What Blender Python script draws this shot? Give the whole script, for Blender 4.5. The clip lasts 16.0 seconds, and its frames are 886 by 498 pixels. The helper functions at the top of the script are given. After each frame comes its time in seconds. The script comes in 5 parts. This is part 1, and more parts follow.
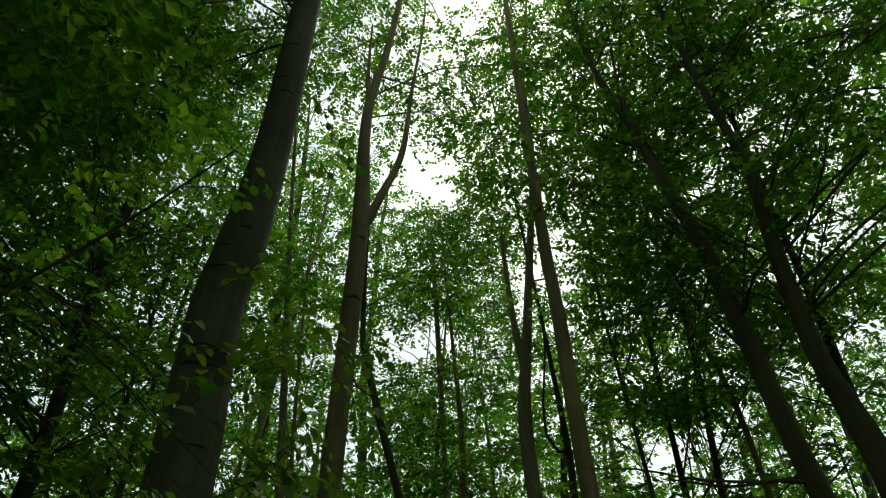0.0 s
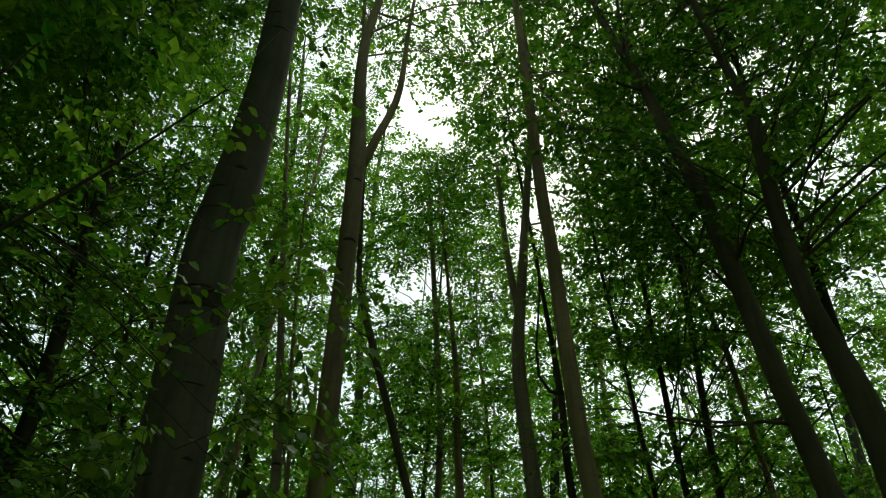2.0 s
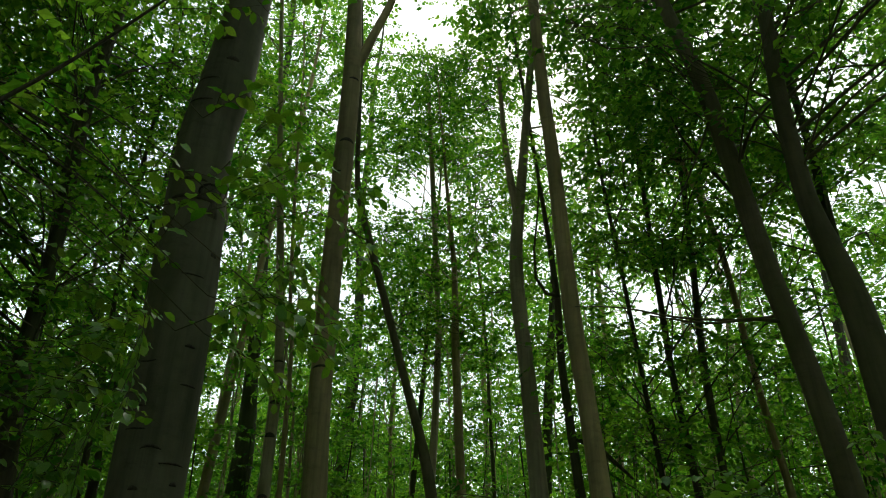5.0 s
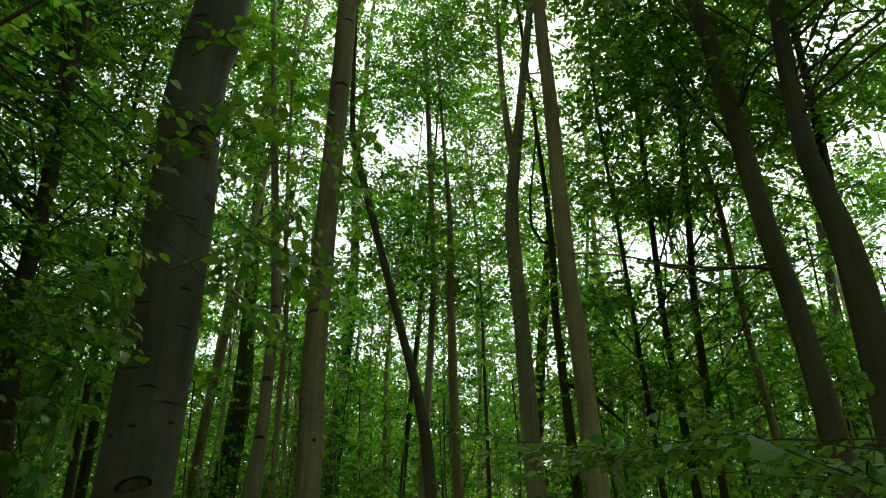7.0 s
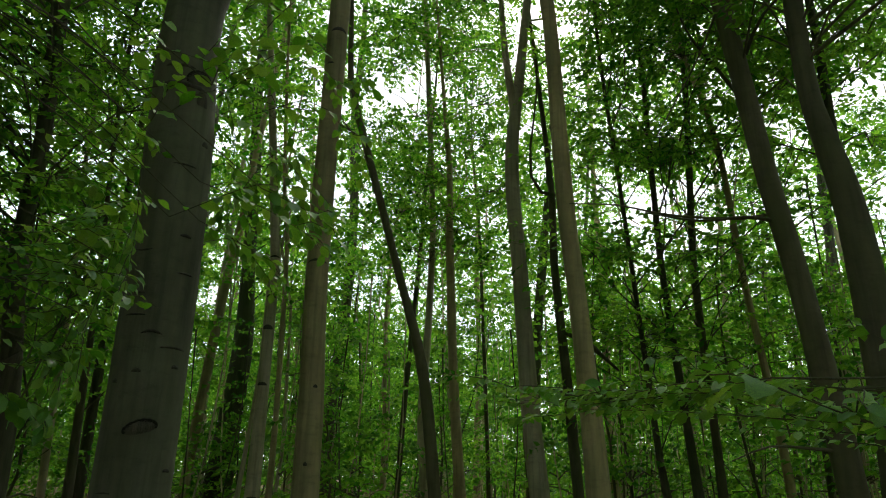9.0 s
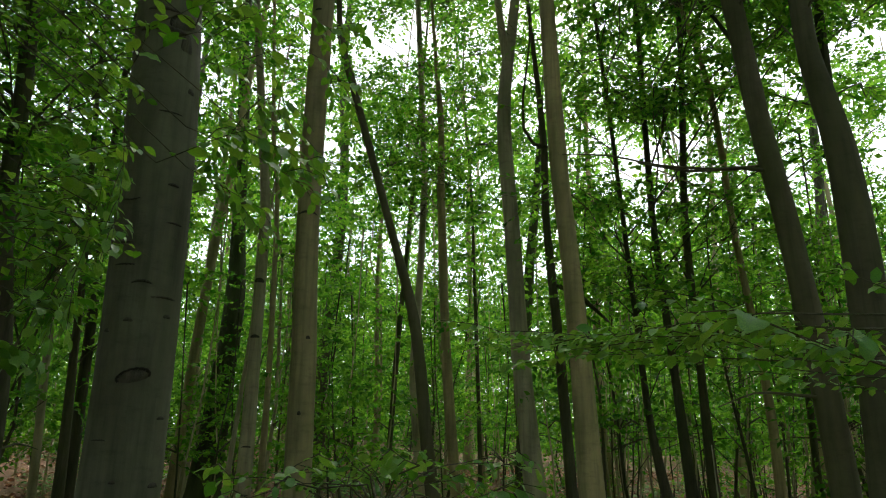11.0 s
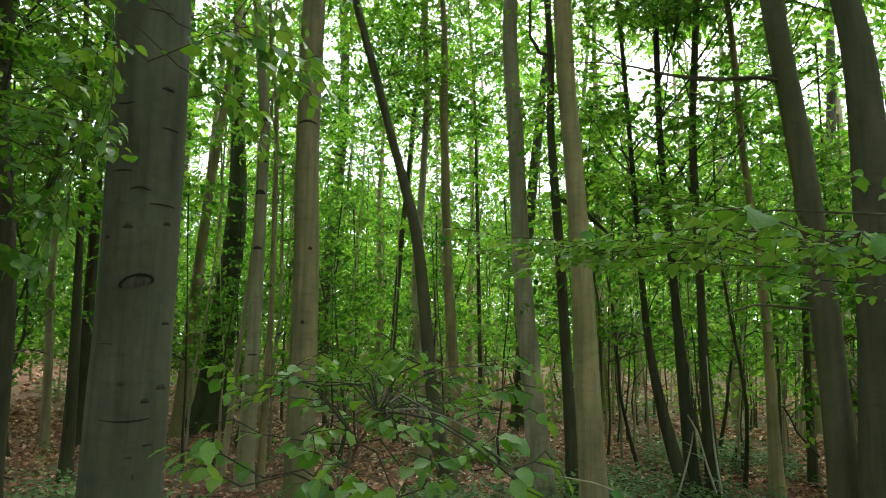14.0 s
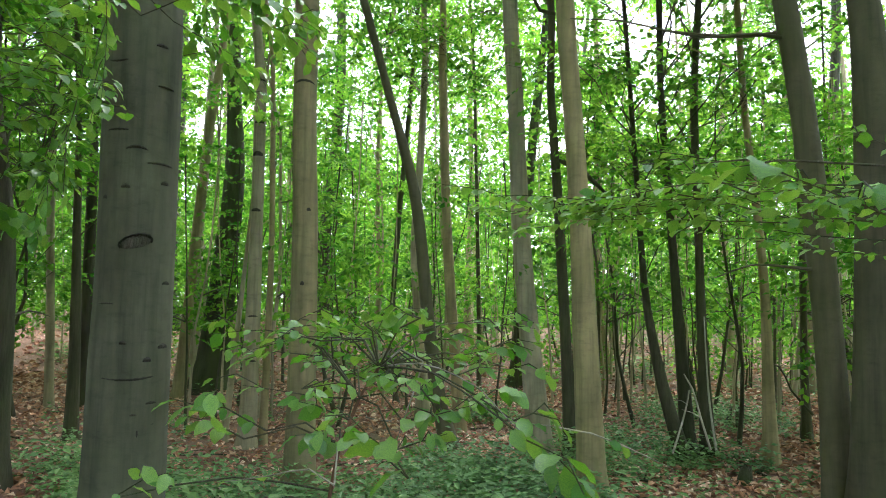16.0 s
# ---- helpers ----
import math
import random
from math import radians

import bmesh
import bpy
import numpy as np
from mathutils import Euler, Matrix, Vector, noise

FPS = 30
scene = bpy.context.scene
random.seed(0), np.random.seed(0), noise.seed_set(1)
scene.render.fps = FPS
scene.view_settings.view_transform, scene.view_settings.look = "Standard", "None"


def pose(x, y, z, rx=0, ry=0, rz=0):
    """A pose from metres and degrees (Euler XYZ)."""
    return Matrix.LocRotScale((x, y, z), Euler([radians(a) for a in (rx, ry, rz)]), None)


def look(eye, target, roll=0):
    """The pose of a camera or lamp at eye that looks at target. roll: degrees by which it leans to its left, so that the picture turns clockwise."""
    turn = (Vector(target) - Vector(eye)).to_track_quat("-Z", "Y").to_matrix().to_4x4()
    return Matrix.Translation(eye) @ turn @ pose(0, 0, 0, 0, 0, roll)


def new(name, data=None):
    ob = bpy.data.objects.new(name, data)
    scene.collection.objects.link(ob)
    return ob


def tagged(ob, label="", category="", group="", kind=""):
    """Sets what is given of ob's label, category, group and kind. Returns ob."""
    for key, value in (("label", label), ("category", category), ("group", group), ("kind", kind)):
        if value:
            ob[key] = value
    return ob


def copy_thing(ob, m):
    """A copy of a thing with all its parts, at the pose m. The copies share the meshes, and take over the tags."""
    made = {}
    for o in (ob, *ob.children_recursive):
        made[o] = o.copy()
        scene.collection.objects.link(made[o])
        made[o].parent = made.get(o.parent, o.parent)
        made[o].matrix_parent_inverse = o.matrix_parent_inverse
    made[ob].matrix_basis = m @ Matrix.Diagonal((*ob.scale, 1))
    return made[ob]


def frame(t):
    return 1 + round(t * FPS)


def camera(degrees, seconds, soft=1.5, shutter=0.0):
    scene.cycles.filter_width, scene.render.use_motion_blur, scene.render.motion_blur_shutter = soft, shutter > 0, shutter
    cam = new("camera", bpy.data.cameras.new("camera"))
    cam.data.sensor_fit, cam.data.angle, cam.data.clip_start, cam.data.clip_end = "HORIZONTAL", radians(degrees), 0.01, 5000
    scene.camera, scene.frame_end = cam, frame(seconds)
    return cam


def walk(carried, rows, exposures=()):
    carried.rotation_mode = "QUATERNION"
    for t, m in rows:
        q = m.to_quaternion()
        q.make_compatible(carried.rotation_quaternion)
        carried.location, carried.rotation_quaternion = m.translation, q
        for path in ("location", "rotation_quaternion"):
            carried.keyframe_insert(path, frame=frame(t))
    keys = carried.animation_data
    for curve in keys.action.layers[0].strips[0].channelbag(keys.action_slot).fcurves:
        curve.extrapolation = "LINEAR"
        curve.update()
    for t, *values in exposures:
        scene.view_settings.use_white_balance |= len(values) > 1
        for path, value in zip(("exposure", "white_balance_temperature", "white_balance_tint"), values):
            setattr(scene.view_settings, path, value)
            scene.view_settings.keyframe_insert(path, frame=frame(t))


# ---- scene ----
# ---- camera and walk ----
cam = camera(68.0, 16.0, soft=1.0)
# seconds, x, y, z, pitch, roll, yaw
PATH = [
    (0, 0, 0, 1.6, 40.32, 0, 0),
    (0.5, 0.003, -0.009, 1.611, 38.87, -0.06, -0.29),
    (1, 0.01, -0.005, 1.618, 37.52, -0.1, -0.41),
    (1.5, 0.012, 0.002, 1.611, 36.55, 0, -0.6),
    (2, 0.011, 0.004, 1.606, 35.34, -0.29, -0.54),
    (2.5, 0.007, 0.01, 1.601, 33.88, -0.18, -0.27),
    (3, 0.011, 0.019, 1.587, 32.25, -0.08, -0.25),
    (3.5, 0.015, 0.027, 1.564, 31.15, -0.15, -0.31),
    (4, 0.027, 0.044, 1.547, 29.86, -0.44, -0.45),
    (6.5, 0.024, 0.095, 1.517, 24.72, -0.62, -1.02),
    (7, 0.032, 0.095, 1.507, 23.38, -0.75, -1.19),
    (7.5, 0.035, 0.093, 1.51, 22.01, -0.62, -1.09),
    (8, 0.03, 0.091, 1.504, 21.23, -0.82, -1.27),
    (8.5, 0.027, 0.096, 1.497, 20.3, -1.01, -1.17),
    (9, 0.029, 0.099, 1.488, 19.21, -0.88, -1.33),
    (11.5, 0.028, 0.133, 1.456, 14.46, -0.69, -2.21),
    (12, 0.033, 0.143, 1.452, 13.49, -0.85, -2.35),
    (12.5, 0.038, 0.158, 1.444, 12.34, -0.88, -2.33),
    (13, 0.038, 0.165, 1.44, 10.71, -0.86, -2.33),
    (13.5, 0.031, 0.165, 1.432, 9.22, -0.97, -2.2),
    (14, 0.031, 0.165, 1.429, 8.15, -1.01, -1.91),
    (14.5, 0.03, 0.161, 1.427, 7.25, -1.02, -1.79),
    (15, 0.029, 0.162, 1.422, 6.6, -1.08, -1.66),
    (15.5, 0.029, 0.165, 1.41, 5.84, -1.04, -1.63),
    (16, 0.029, 0.171, 1.409, 4.98, -0.88, -2),
]
LIGHT = [   # seconds, stops, kelvin, tint
    (0.0, -1.03, 7000, -3), (2.0, -0.98, 6950, -3), (4.0, -0.58, 6900, -1), (6.5, -0.1, 6850, 2), (9.0, 0.17, 6750, 7),
    (12.5, 0.84, 6550, 13), (14.0, 1.36, 6500, 16), (15.2, 1.77, 6350, 19), (16.0, 2.05, 5950, 23),
]
BASE_STOPS = 1.0
walk(cam, [(t, pose(x, y, z, 90 + pitch, roll, yaw)) for t, x, y, z, pitch, roll, yaw in PATH],
     [(t, BASE_STOPS + s, kelvin, tint) for t, s, kelvin, tint in LIGHT])

# ---- world and sun: bright overcast summer sky above a closed wood ----
SUN_HIGH, SUN_ROUND = 52.0, 20.0
world = bpy.data.worlds.new("world")
scene.world = world
world.use_nodes = True
wn = world.node_tree.nodes
wl = world.node_tree.links
sky = wn.new("ShaderNodeTexSky")
sky.sky_type = 'NISHITA'
sky.sun_disc = False
sky.sun_elevation, sky.sun_rotation = radians(SUN_HIGH), radians(SUN_ROUND)
sky.air_density, sky.dust_density, sky.ozone_density = 1.0, 3.0, 1.0
haze = wn.new("ShaderNodeMixRGB")
haze.inputs[0].default_value = 0.65
haze.inputs[2].default_value = (8.45, 9.3, 10.1, 1)
wl.new(sky.outputs[0], haze.inputs[1])
wl.new(haze.outputs[0], wn["Background"].inputs[0])
wn["Background"].inputs[1].default_value = 0.12
sun_data = bpy.data.lights.new("sun", 'SUN')
sun_data.energy, sun_data.angle, sun_data.color = 1.2, radians(14), (1.0, 0.97, 0.9)
sun = new("sun", sun_data)
sun.matrix_world = look((0, 0, 40), (-math.sin(radians(SUN_ROUND)) * 31, -math.cos(radians(SUN_ROUND)) * 31, 40 - 31 * math.tan(radians(SUN_HIGH))))


# ---- materials ----
def node_material(name):
    mat = bpy.data.materials.new(name)
    mat.use_nodes = True
    return mat, mat.node_tree.nodes, mat.node_tree.links


def ramp(nodes, stops):
    r = nodes.new("ShaderNodeValToRGB")
    while len(r.color_ramp.elements) < len(stops):
        r.color_ramp.elements.new(0.5)
    for e, (p, c) in zip(r.color_ramp.elements, stops):
        e.position, e.color = p, (*c, 1)
    return r


def mapped(nodes, links, scale, source="Object"):
    co = nodes.new("ShaderNodeTexCoord")
    mp = nodes.new("ShaderNodeMapping")
    mp.inputs["Scale"].default_value = scale
    links.new(co.outputs[source], mp.inputs["Vector"])
    return mp


def tex_noise(nodes, links, vec, scale, detail=5.0, rough=0.6):
    n = nodes.new("ShaderNodeTexNoise")
    n.inputs["Scale"].default_value, n.inputs["Detail"].default_value, n.inputs["Roughness"].default_value = scale, detail, rough
    links.new(vec.outputs[0], n.inputs["Vector"])
    return n


def mix(nodes, links, fac, a, b, blend='MIX'):
    m = nodes.new("ShaderNodeMixRGB")
    m.blend_type = blend
    for k, v in ((0, fac), (1, a), (2, b)):
        if isinstance(v, (int, float)):
            m.inputs[k].default_value = v
        elif isinstance(v, tuple):
            m.inputs[k].default_value = (*v, 1)
        else:
            links.new(v, m.inputs[k])
    return m.outputs[0]


def bark(name, dark, light, moss, mossy, ridge, bump):
    """Bark: fine cross lines (smooth bark) or upright ridges, blotches, and green algae."""
    mat, n, l = node_material(name)
    p = n["Principled BSDF"]
    p.inputs["Roughness"].default_value = 0.85
    p.inputs["Specular IOR Level"].default_value = 0.25
    blot = tex_noise(n, l, mapped(n, l, (1, 1, 0.35)), 5.0, 6)
    fine = tex_noise(n, l, mapped(n, l, (1, 1, 0.12) if ridge else (0.6, 0.6, 1.6)), 34.0 if ridge else 14.0, 5, 0.7)
    grit = tex_noise(n, l, mapped(n, l, (1, 1, 1)), 160.0, 3)
    col = ramp(n, [(0.28, dark), (0.72, light)])
    l.new(blot.outputs[0], col.inputs[0])
    shade = ramp(n, [(0.3, (0.55, 0.55, 0.55)), (0.62, (1.05, 1.05, 1.05))] if ridge else [(0.24, (0.6, 0.6, 0.58)), (0.46, (1.0, 1.0, 1.0)), (0.72, (1.12, 1.1, 1.04))])
    l.new(fine.outputs[0], shade.inputs[0])
    c = mix(n, l, 0.8, col.outputs[0], shade.outputs[0], 'MULTIPLY')
    streak = tex_noise(n, l, mapped(n, l, (1, 1, 0.045)), 26.0, 4, 0.6)
    run = ramp(n, [(0.34, (0.62, 0.64, 0.62)), (0.5, (1.0, 1.0, 1.0)), (0.7, (1.22, 1.16, 1.06))])
    l.new(streak.outputs[0], run.inputs[0])
    c = mix(n, l, 0.75 if ridge else 0.62, c, run.outputs[0], 'MULTIPLY')
    algae = tex_noise(n, l, mapped(n, l, (1, 1, 0.25)), 2.6, 6, 0.65)
    amount = ramp(n, [(0.5 - mossy * 0.3, (0, 0, 0)), (0.78 - mossy * 0.2, (0.8, 0.8, 0.8))])
    l.new(algae.outputs[0], amount.inputs[0])
    c = mix(n, l, amount.outputs[0], c, moss)
    info = n.new("ShaderNodeObjectInfo")
    tone = ramp(n, [(0, (0.78, 0.78, 0.80)), (1, (1.15, 1.1, 1.02))])
    l.new(info.outputs["Random"], tone.inputs[0])
    c = mix(n, l, 1.0, c, tone.outputs[0], 'MULTIPLY')
    l.new(c, p.inputs["Base Color"])
    add = n.new("ShaderNodeMath")
    add.operation = 'MULTIPLY_ADD'
    l.new(grit.outputs[0], add.inputs[0])
    add.inputs[1].default_value = 0.25
    l.new(fine.outputs[0], add.inputs[2])
    b = n.new("ShaderNodeBump")
    b.inputs["Strength"].default_value, b.inputs["Distance"].default_value = bump, 0.02 if ridge else 0.006
    l.new(add.outputs[0], b.inputs["Height"])
    l.new(b.outputs[0], p.inputs["Normal"])
    return mat


def foliage(name, dark, light, through_dark, through_light, share, single=False):
    """Thin leaves: light falls through them, and each leaf has its own green."""
    mat, n, l = node_material(name)
    out = n["Material Output"]
    p = n["Principled BSDF"]
    p.inputs["Roughness"].default_value = 0.42 if single else 0.5
    p.inputs["Specular IOR Level"].default_value = 0.42 if single else 0.2
    if single:
        rand = n.new("ShaderNodeObjectInfo").outputs["Random"]
    else:
        rand = n.new("ShaderNodeNewGeometry").outputs["Random Per Island"]
    a = ramp(n, [(0, dark), (1, light)])
    b = ramp(n, [(0, through_dark), (1, through_light)])
    l.new(rand, a.inputs[0])
    l.new(rand, b.inputs[0])
    # random leaf tone; over metres its wide range also paints in shaded and lit masses
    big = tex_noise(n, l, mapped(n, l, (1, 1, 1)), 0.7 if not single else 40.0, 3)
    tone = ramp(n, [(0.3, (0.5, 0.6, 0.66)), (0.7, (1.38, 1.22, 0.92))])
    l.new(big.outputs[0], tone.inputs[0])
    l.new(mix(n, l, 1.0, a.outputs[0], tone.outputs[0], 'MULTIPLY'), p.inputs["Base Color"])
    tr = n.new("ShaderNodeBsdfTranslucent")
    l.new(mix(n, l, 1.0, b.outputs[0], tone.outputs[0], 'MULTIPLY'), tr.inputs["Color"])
    m = n.new("ShaderNodeMixShader")
    m.inputs[0].default_value = share
    l.new(p.outputs[0], m.inputs[1])
    l.new(tr.outputs[0], m.inputs[2])
    l.new(m.outputs[0], out.inputs["Surface"])
    return mat


def litter_material(name, stops):
    mat, n, l = node_material(name)
    p = n["Principled BSDF"]
    p.inputs["Roughness"].default_value = 0.8
    r = ramp(n, stops)
    l.new(n.new("ShaderNodeNewGeometry").outputs["Random Per Island"], r.inputs[0])
    l.new(r.outputs[0], p.inputs["Base Color"])
    return mat


def soil_material():
    mat, n, l = node_material("forest_soil")
    p = n["Principled BSDF"]
    p.inputs["Roughness"].default_value = 0.95
    a = tex_noise(n, l, mapped(n, l, (1, 1, 1)), 0.9, 5)
    f = tex_noise(n, l, mapped(n, l, (1, 1, 1)), 26.0, 6, 0.75)
    c1 = ramp(n, [(0.3, (0.1, 0.052, 0.03)), (0.7, (0.3, 0.145, 0.088))])
    l.new(f.outputs[0], c1.inputs[0])
    g = ramp(n, [(0.45, (0, 0, 0)), (0.75, (0.7, 0.7, 0.7))])
    l.new(a.outputs[0], g.inputs[0])
    l.new(mix(n, l, g.outputs[0], c1.outputs[0], (0.06, 0.075, 0.03)), p.inputs["Base Color"])
    b = n.new("ShaderNodeBump")
    b.inputs["Strength"].default_value, b.inputs["Distance"].default_value = 0.8, 0.04
    l.new(f.outputs[0], b.inputs["Height"])
    l.new(b.outputs[0], p.inputs["Normal"])
    return mat


GREYBARK = bark("grey_bark", (0.055, 0.055, 0.037), (0.143, 0.144, 0.1), (0.115, 0.12, 0.07), 0.25, False, 0.3)
BEECH = bark("beech_bark", (0.165, 0.139, 0.076), (0.385, 0.318, 0.175), (0.13, 0.13, 0.065), 0.18, False, 0.55)
PALE = bark("pale_bark", (0.23, 0.2, 0.125), (0.47, 0.41, 0.27), (0.15, 0.16, 0.1), 0.12, False, 0.5)
# beech bark with shade coloured in for two trunks; also one tree's dark bark
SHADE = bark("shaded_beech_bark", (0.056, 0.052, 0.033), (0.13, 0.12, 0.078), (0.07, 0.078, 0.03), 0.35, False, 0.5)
DARK = bark("dark_bark", (0.042, 0.037, 0.026), (0.115, 0.098, 0.068), (0.058, 0.078, 0.03), 0.5, True, 0.7)
OAK = bark("furrowed_bark", (0.026, 0.024, 0.018), (0.09, 0.08, 0.06), (0.06, 0.085, 0.025), 0.6, True, 1.0)
CREASE = bark("crease_bark", (0.03, 0.026, 0.02), (0.08, 0.072, 0.056), (0.04, 0.044, 0.028), 0.1, True, 0.8)
SCAR = bark("scar_bark", (0.055, 0.051, 0.04), (0.14, 0.132, 0.105), (0.05, 0.055, 0.035), 0.1, True, 0.8)
# near black, painted as the shadow in a scar's recess
LIP_SHADOW = bark("lip_shadow_bark", (0.012, 0.011, 0.009), (0.035, 0.03, 0.024), (0.03, 0.03, 0.02), 0.1, True, 0.8)
REDTWIG = bark("red_brown_twig", (0.13, 0.062, 0.04), (0.3, 0.16, 0.11), (0.1, 0.1, 0.05), 0.1, True, 0.3)
DEAD = bark("bare_wood", (0.25, 0.22, 0.18), (0.5, 0.46, 0.4), (0.2, 0.2, 0.14), 0.1, True, 0.4)
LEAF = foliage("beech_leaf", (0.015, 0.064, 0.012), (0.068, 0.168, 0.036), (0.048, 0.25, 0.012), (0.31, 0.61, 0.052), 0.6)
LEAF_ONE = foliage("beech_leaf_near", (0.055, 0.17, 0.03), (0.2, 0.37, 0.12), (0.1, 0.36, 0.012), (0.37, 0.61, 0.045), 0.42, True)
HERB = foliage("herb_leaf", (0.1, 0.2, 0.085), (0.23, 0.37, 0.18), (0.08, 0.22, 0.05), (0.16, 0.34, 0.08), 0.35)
LITTER = litter_material("fallen_leaf", [(0.0, (0.13, 0.06, 0.036)), (0.4, (0.42, 0.19, 0.105)), (0.75, (0.6, 0.34, 0.21)), (1.0, (0.74, 0.57, 0.42))])
SOIL = soil_material()


# ---- mesh helpers ----
def part(name, mesh, material, parent, label=""):
    ob = new(name, mesh)
    if material and not mesh.materials:
        mesh.materials.append(material)
    ob.parent = parent
    return tagged(ob, label)


def raw_mesh(name, verts, faces_flat, per, smooth=True):
    """A mesh from arrays: every face has the same number of corners."""
    me = bpy.data.meshes.new(name)
    count = len(faces_flat) // per
    me.vertices.add(len(verts))
    me.vertices.foreach_set("co", np.asarray(verts, dtype=np.float32).ravel())
    me.loops.add(len(faces_flat))
    me.loops.foreach_set("vertex_index", np.asarray(faces_flat, dtype=np.int32))
    me.polygons.add(count)
    me.polygons.foreach_set("loop_start", np.arange(count, dtype=np.int32) * per)
    me.polygons.foreach_set("loop_total", np.full(count, per, dtype=np.int32))
    me.polygons.foreach_set("use_smooth", np.full(count, smooth, dtype=bool))
    me.update(calc_edges=True)
    return me


def unit(v):
    return v / np.maximum(np.linalg.norm(v, axis=-1, keepdims=True), 1e-9)


def curve_points(knots, step):
    """Knots (x, y, z, r) joined by a smooth curve, with a point about every step metres."""
    k = np.asarray(knots, dtype=float)
    k = np.vstack([2 * k[0] - k[1], k, 2 * k[-1] - k[-2]])
    out = []
    for i in range(1, len(k) - 2):
        p0, p1, p2, p3 = k[i - 1:i + 3]
        m = max(1, int(np.linalg.norm(p2[:3] - p1[:3]) / step))
        for u in np.arange(m) / m:
            out.append(0.5 * (2 * p1 + (p2 - p0) * u + (2 * p0 - 5 * p1 + 4 * p2 - p3) * u * u + (3 * p1 - p0 - 3 * p2 + p3) * u ** 3))
    out.append(k[-2])
    return np.array(out)


def tube(points, sides, rough=0.0, flare=0.0, seed=0, roots=5):
    """Vertices and quads of a tapered tube round points (x, y, z, r); rough: uneven radius; flare: root swelling at the foot."""
    p = np.asarray(points)
    tang = unit(np.gradient(p[:, :3], axis=0))
    side = unit(np.cross(tang, np.array([0.31, 0.95, 0.05])))
    other = np.cross(tang, side)
    a = np.arange(sides) / sides * 2 * np.pi
    ring = np.cos(a)[None, :, None] * side[:, None, :] + np.sin(a)[None, :, None] * other[:, None, :]
    r = np.repeat(p[:, 3:4], sides, axis=1)
    if rough:
        rg = np.random.default_rng(seed)
        ph = rg.uniform(0, 6.28, 6)
        z = np.linspace(0, np.sum(np.linalg.norm(np.diff(p[:, :3], axis=0), axis=1)), len(p))[:, None]
        r = r * (1 + rough * (np.sin(2 * a[None] + ph[0] + z * 1.1) + 0.6 * np.sin(3 * a[None] + ph[1] - z * 1.9) + 0.5 * np.sin(z * 5 + ph[2]) * np.cos(a[None] + ph[3])))
        r = r * (1 + rough * 0.5 * rg.standard_normal(r.shape))
        if flare:
            r = r * (1 + flare * np.exp(-z / 0.16) * (0.7 + 0.5 * np.cos(roots * a[None] + ph[4])) + 0.18 * np.exp(-z / 0.6))
    v = (p[:, None, :3] + ring * r[:, :, None]).reshape(-1, 3)
    n = len(p)
    i = np.arange(n - 1)[:, None] * sides
    j = np.arange(sides)[None]
    jn = (j + 1) % sides
    f = np.stack([i + j, i + jn, i + sides + jn, i + sides + j], axis=-1).reshape(-1, 4)
    return v, f


def tube_mesh(name, points, sides, **kw):
    v, f = tube(points, sides, **kw)
    return raw_mesh(name, v, f.ravel(), 4)


def tubes_mesh(name, list_of_points, sides):
    vs, fs, off = [], [], 0
    for pts in list_of_points:
        v, f = tube(pts, sides)
        vs.append(v)
        fs.append(f + off)
        off += len(v)
    return raw_mesh(name, np.vstack(vs), np.vstack(fs).ravel(), 4)


def leaf_mesh(name, pos, heading, up, size, wide=0.66, fold=0.12, plain=False, corner=False):
    """Many pointed oval leaves folded along the midrib: base, two sides, tip and rib; plain: a folded kite of two triangles, for far leaves."""
    h = unit(heading)
    s = unit(np.cross(h, up))
    u = np.cross(s, h)
    L = size[:, None]
    w = L * wide * 0.5
    t = pos + h * L - u * L * 0.08
    lf = pos + h * L * 0.42 + s * w + u * L * (fold if plain else 0)
    rt = pos + h * L * 0.42 - s * w + u * L * (fold if plain else 0)
    if corner:   # too small to show more than three corners
        v = np.stack([pos + s * w, pos - s * w * 0.6 + h * L * 0.3, t], axis=1).reshape(-1, 3)
        f = np.arange(len(v))
    elif plain:
        v = np.stack([pos, rt, t, lf], axis=1).reshape(-1, 3)
        f = ((np.arange(len(pos)) * 4)[:, None] + np.array([[0, 1, 2, 0, 2, 3]])).ravel()
    else:
        m = pos + h * L * 0.45 - u * L * fold
        v = np.stack([pos, rt, t, lf, m], axis=1).reshape(-1, 3)
        f = ((np.arange(len(pos)) * 5)[:, None] + np.array([[0, 1, 4, 1, 2, 4, 2, 3, 4, 3, 0, 4]])).ravel()
    return raw_mesh(name, v, f, 3, smooth=False)


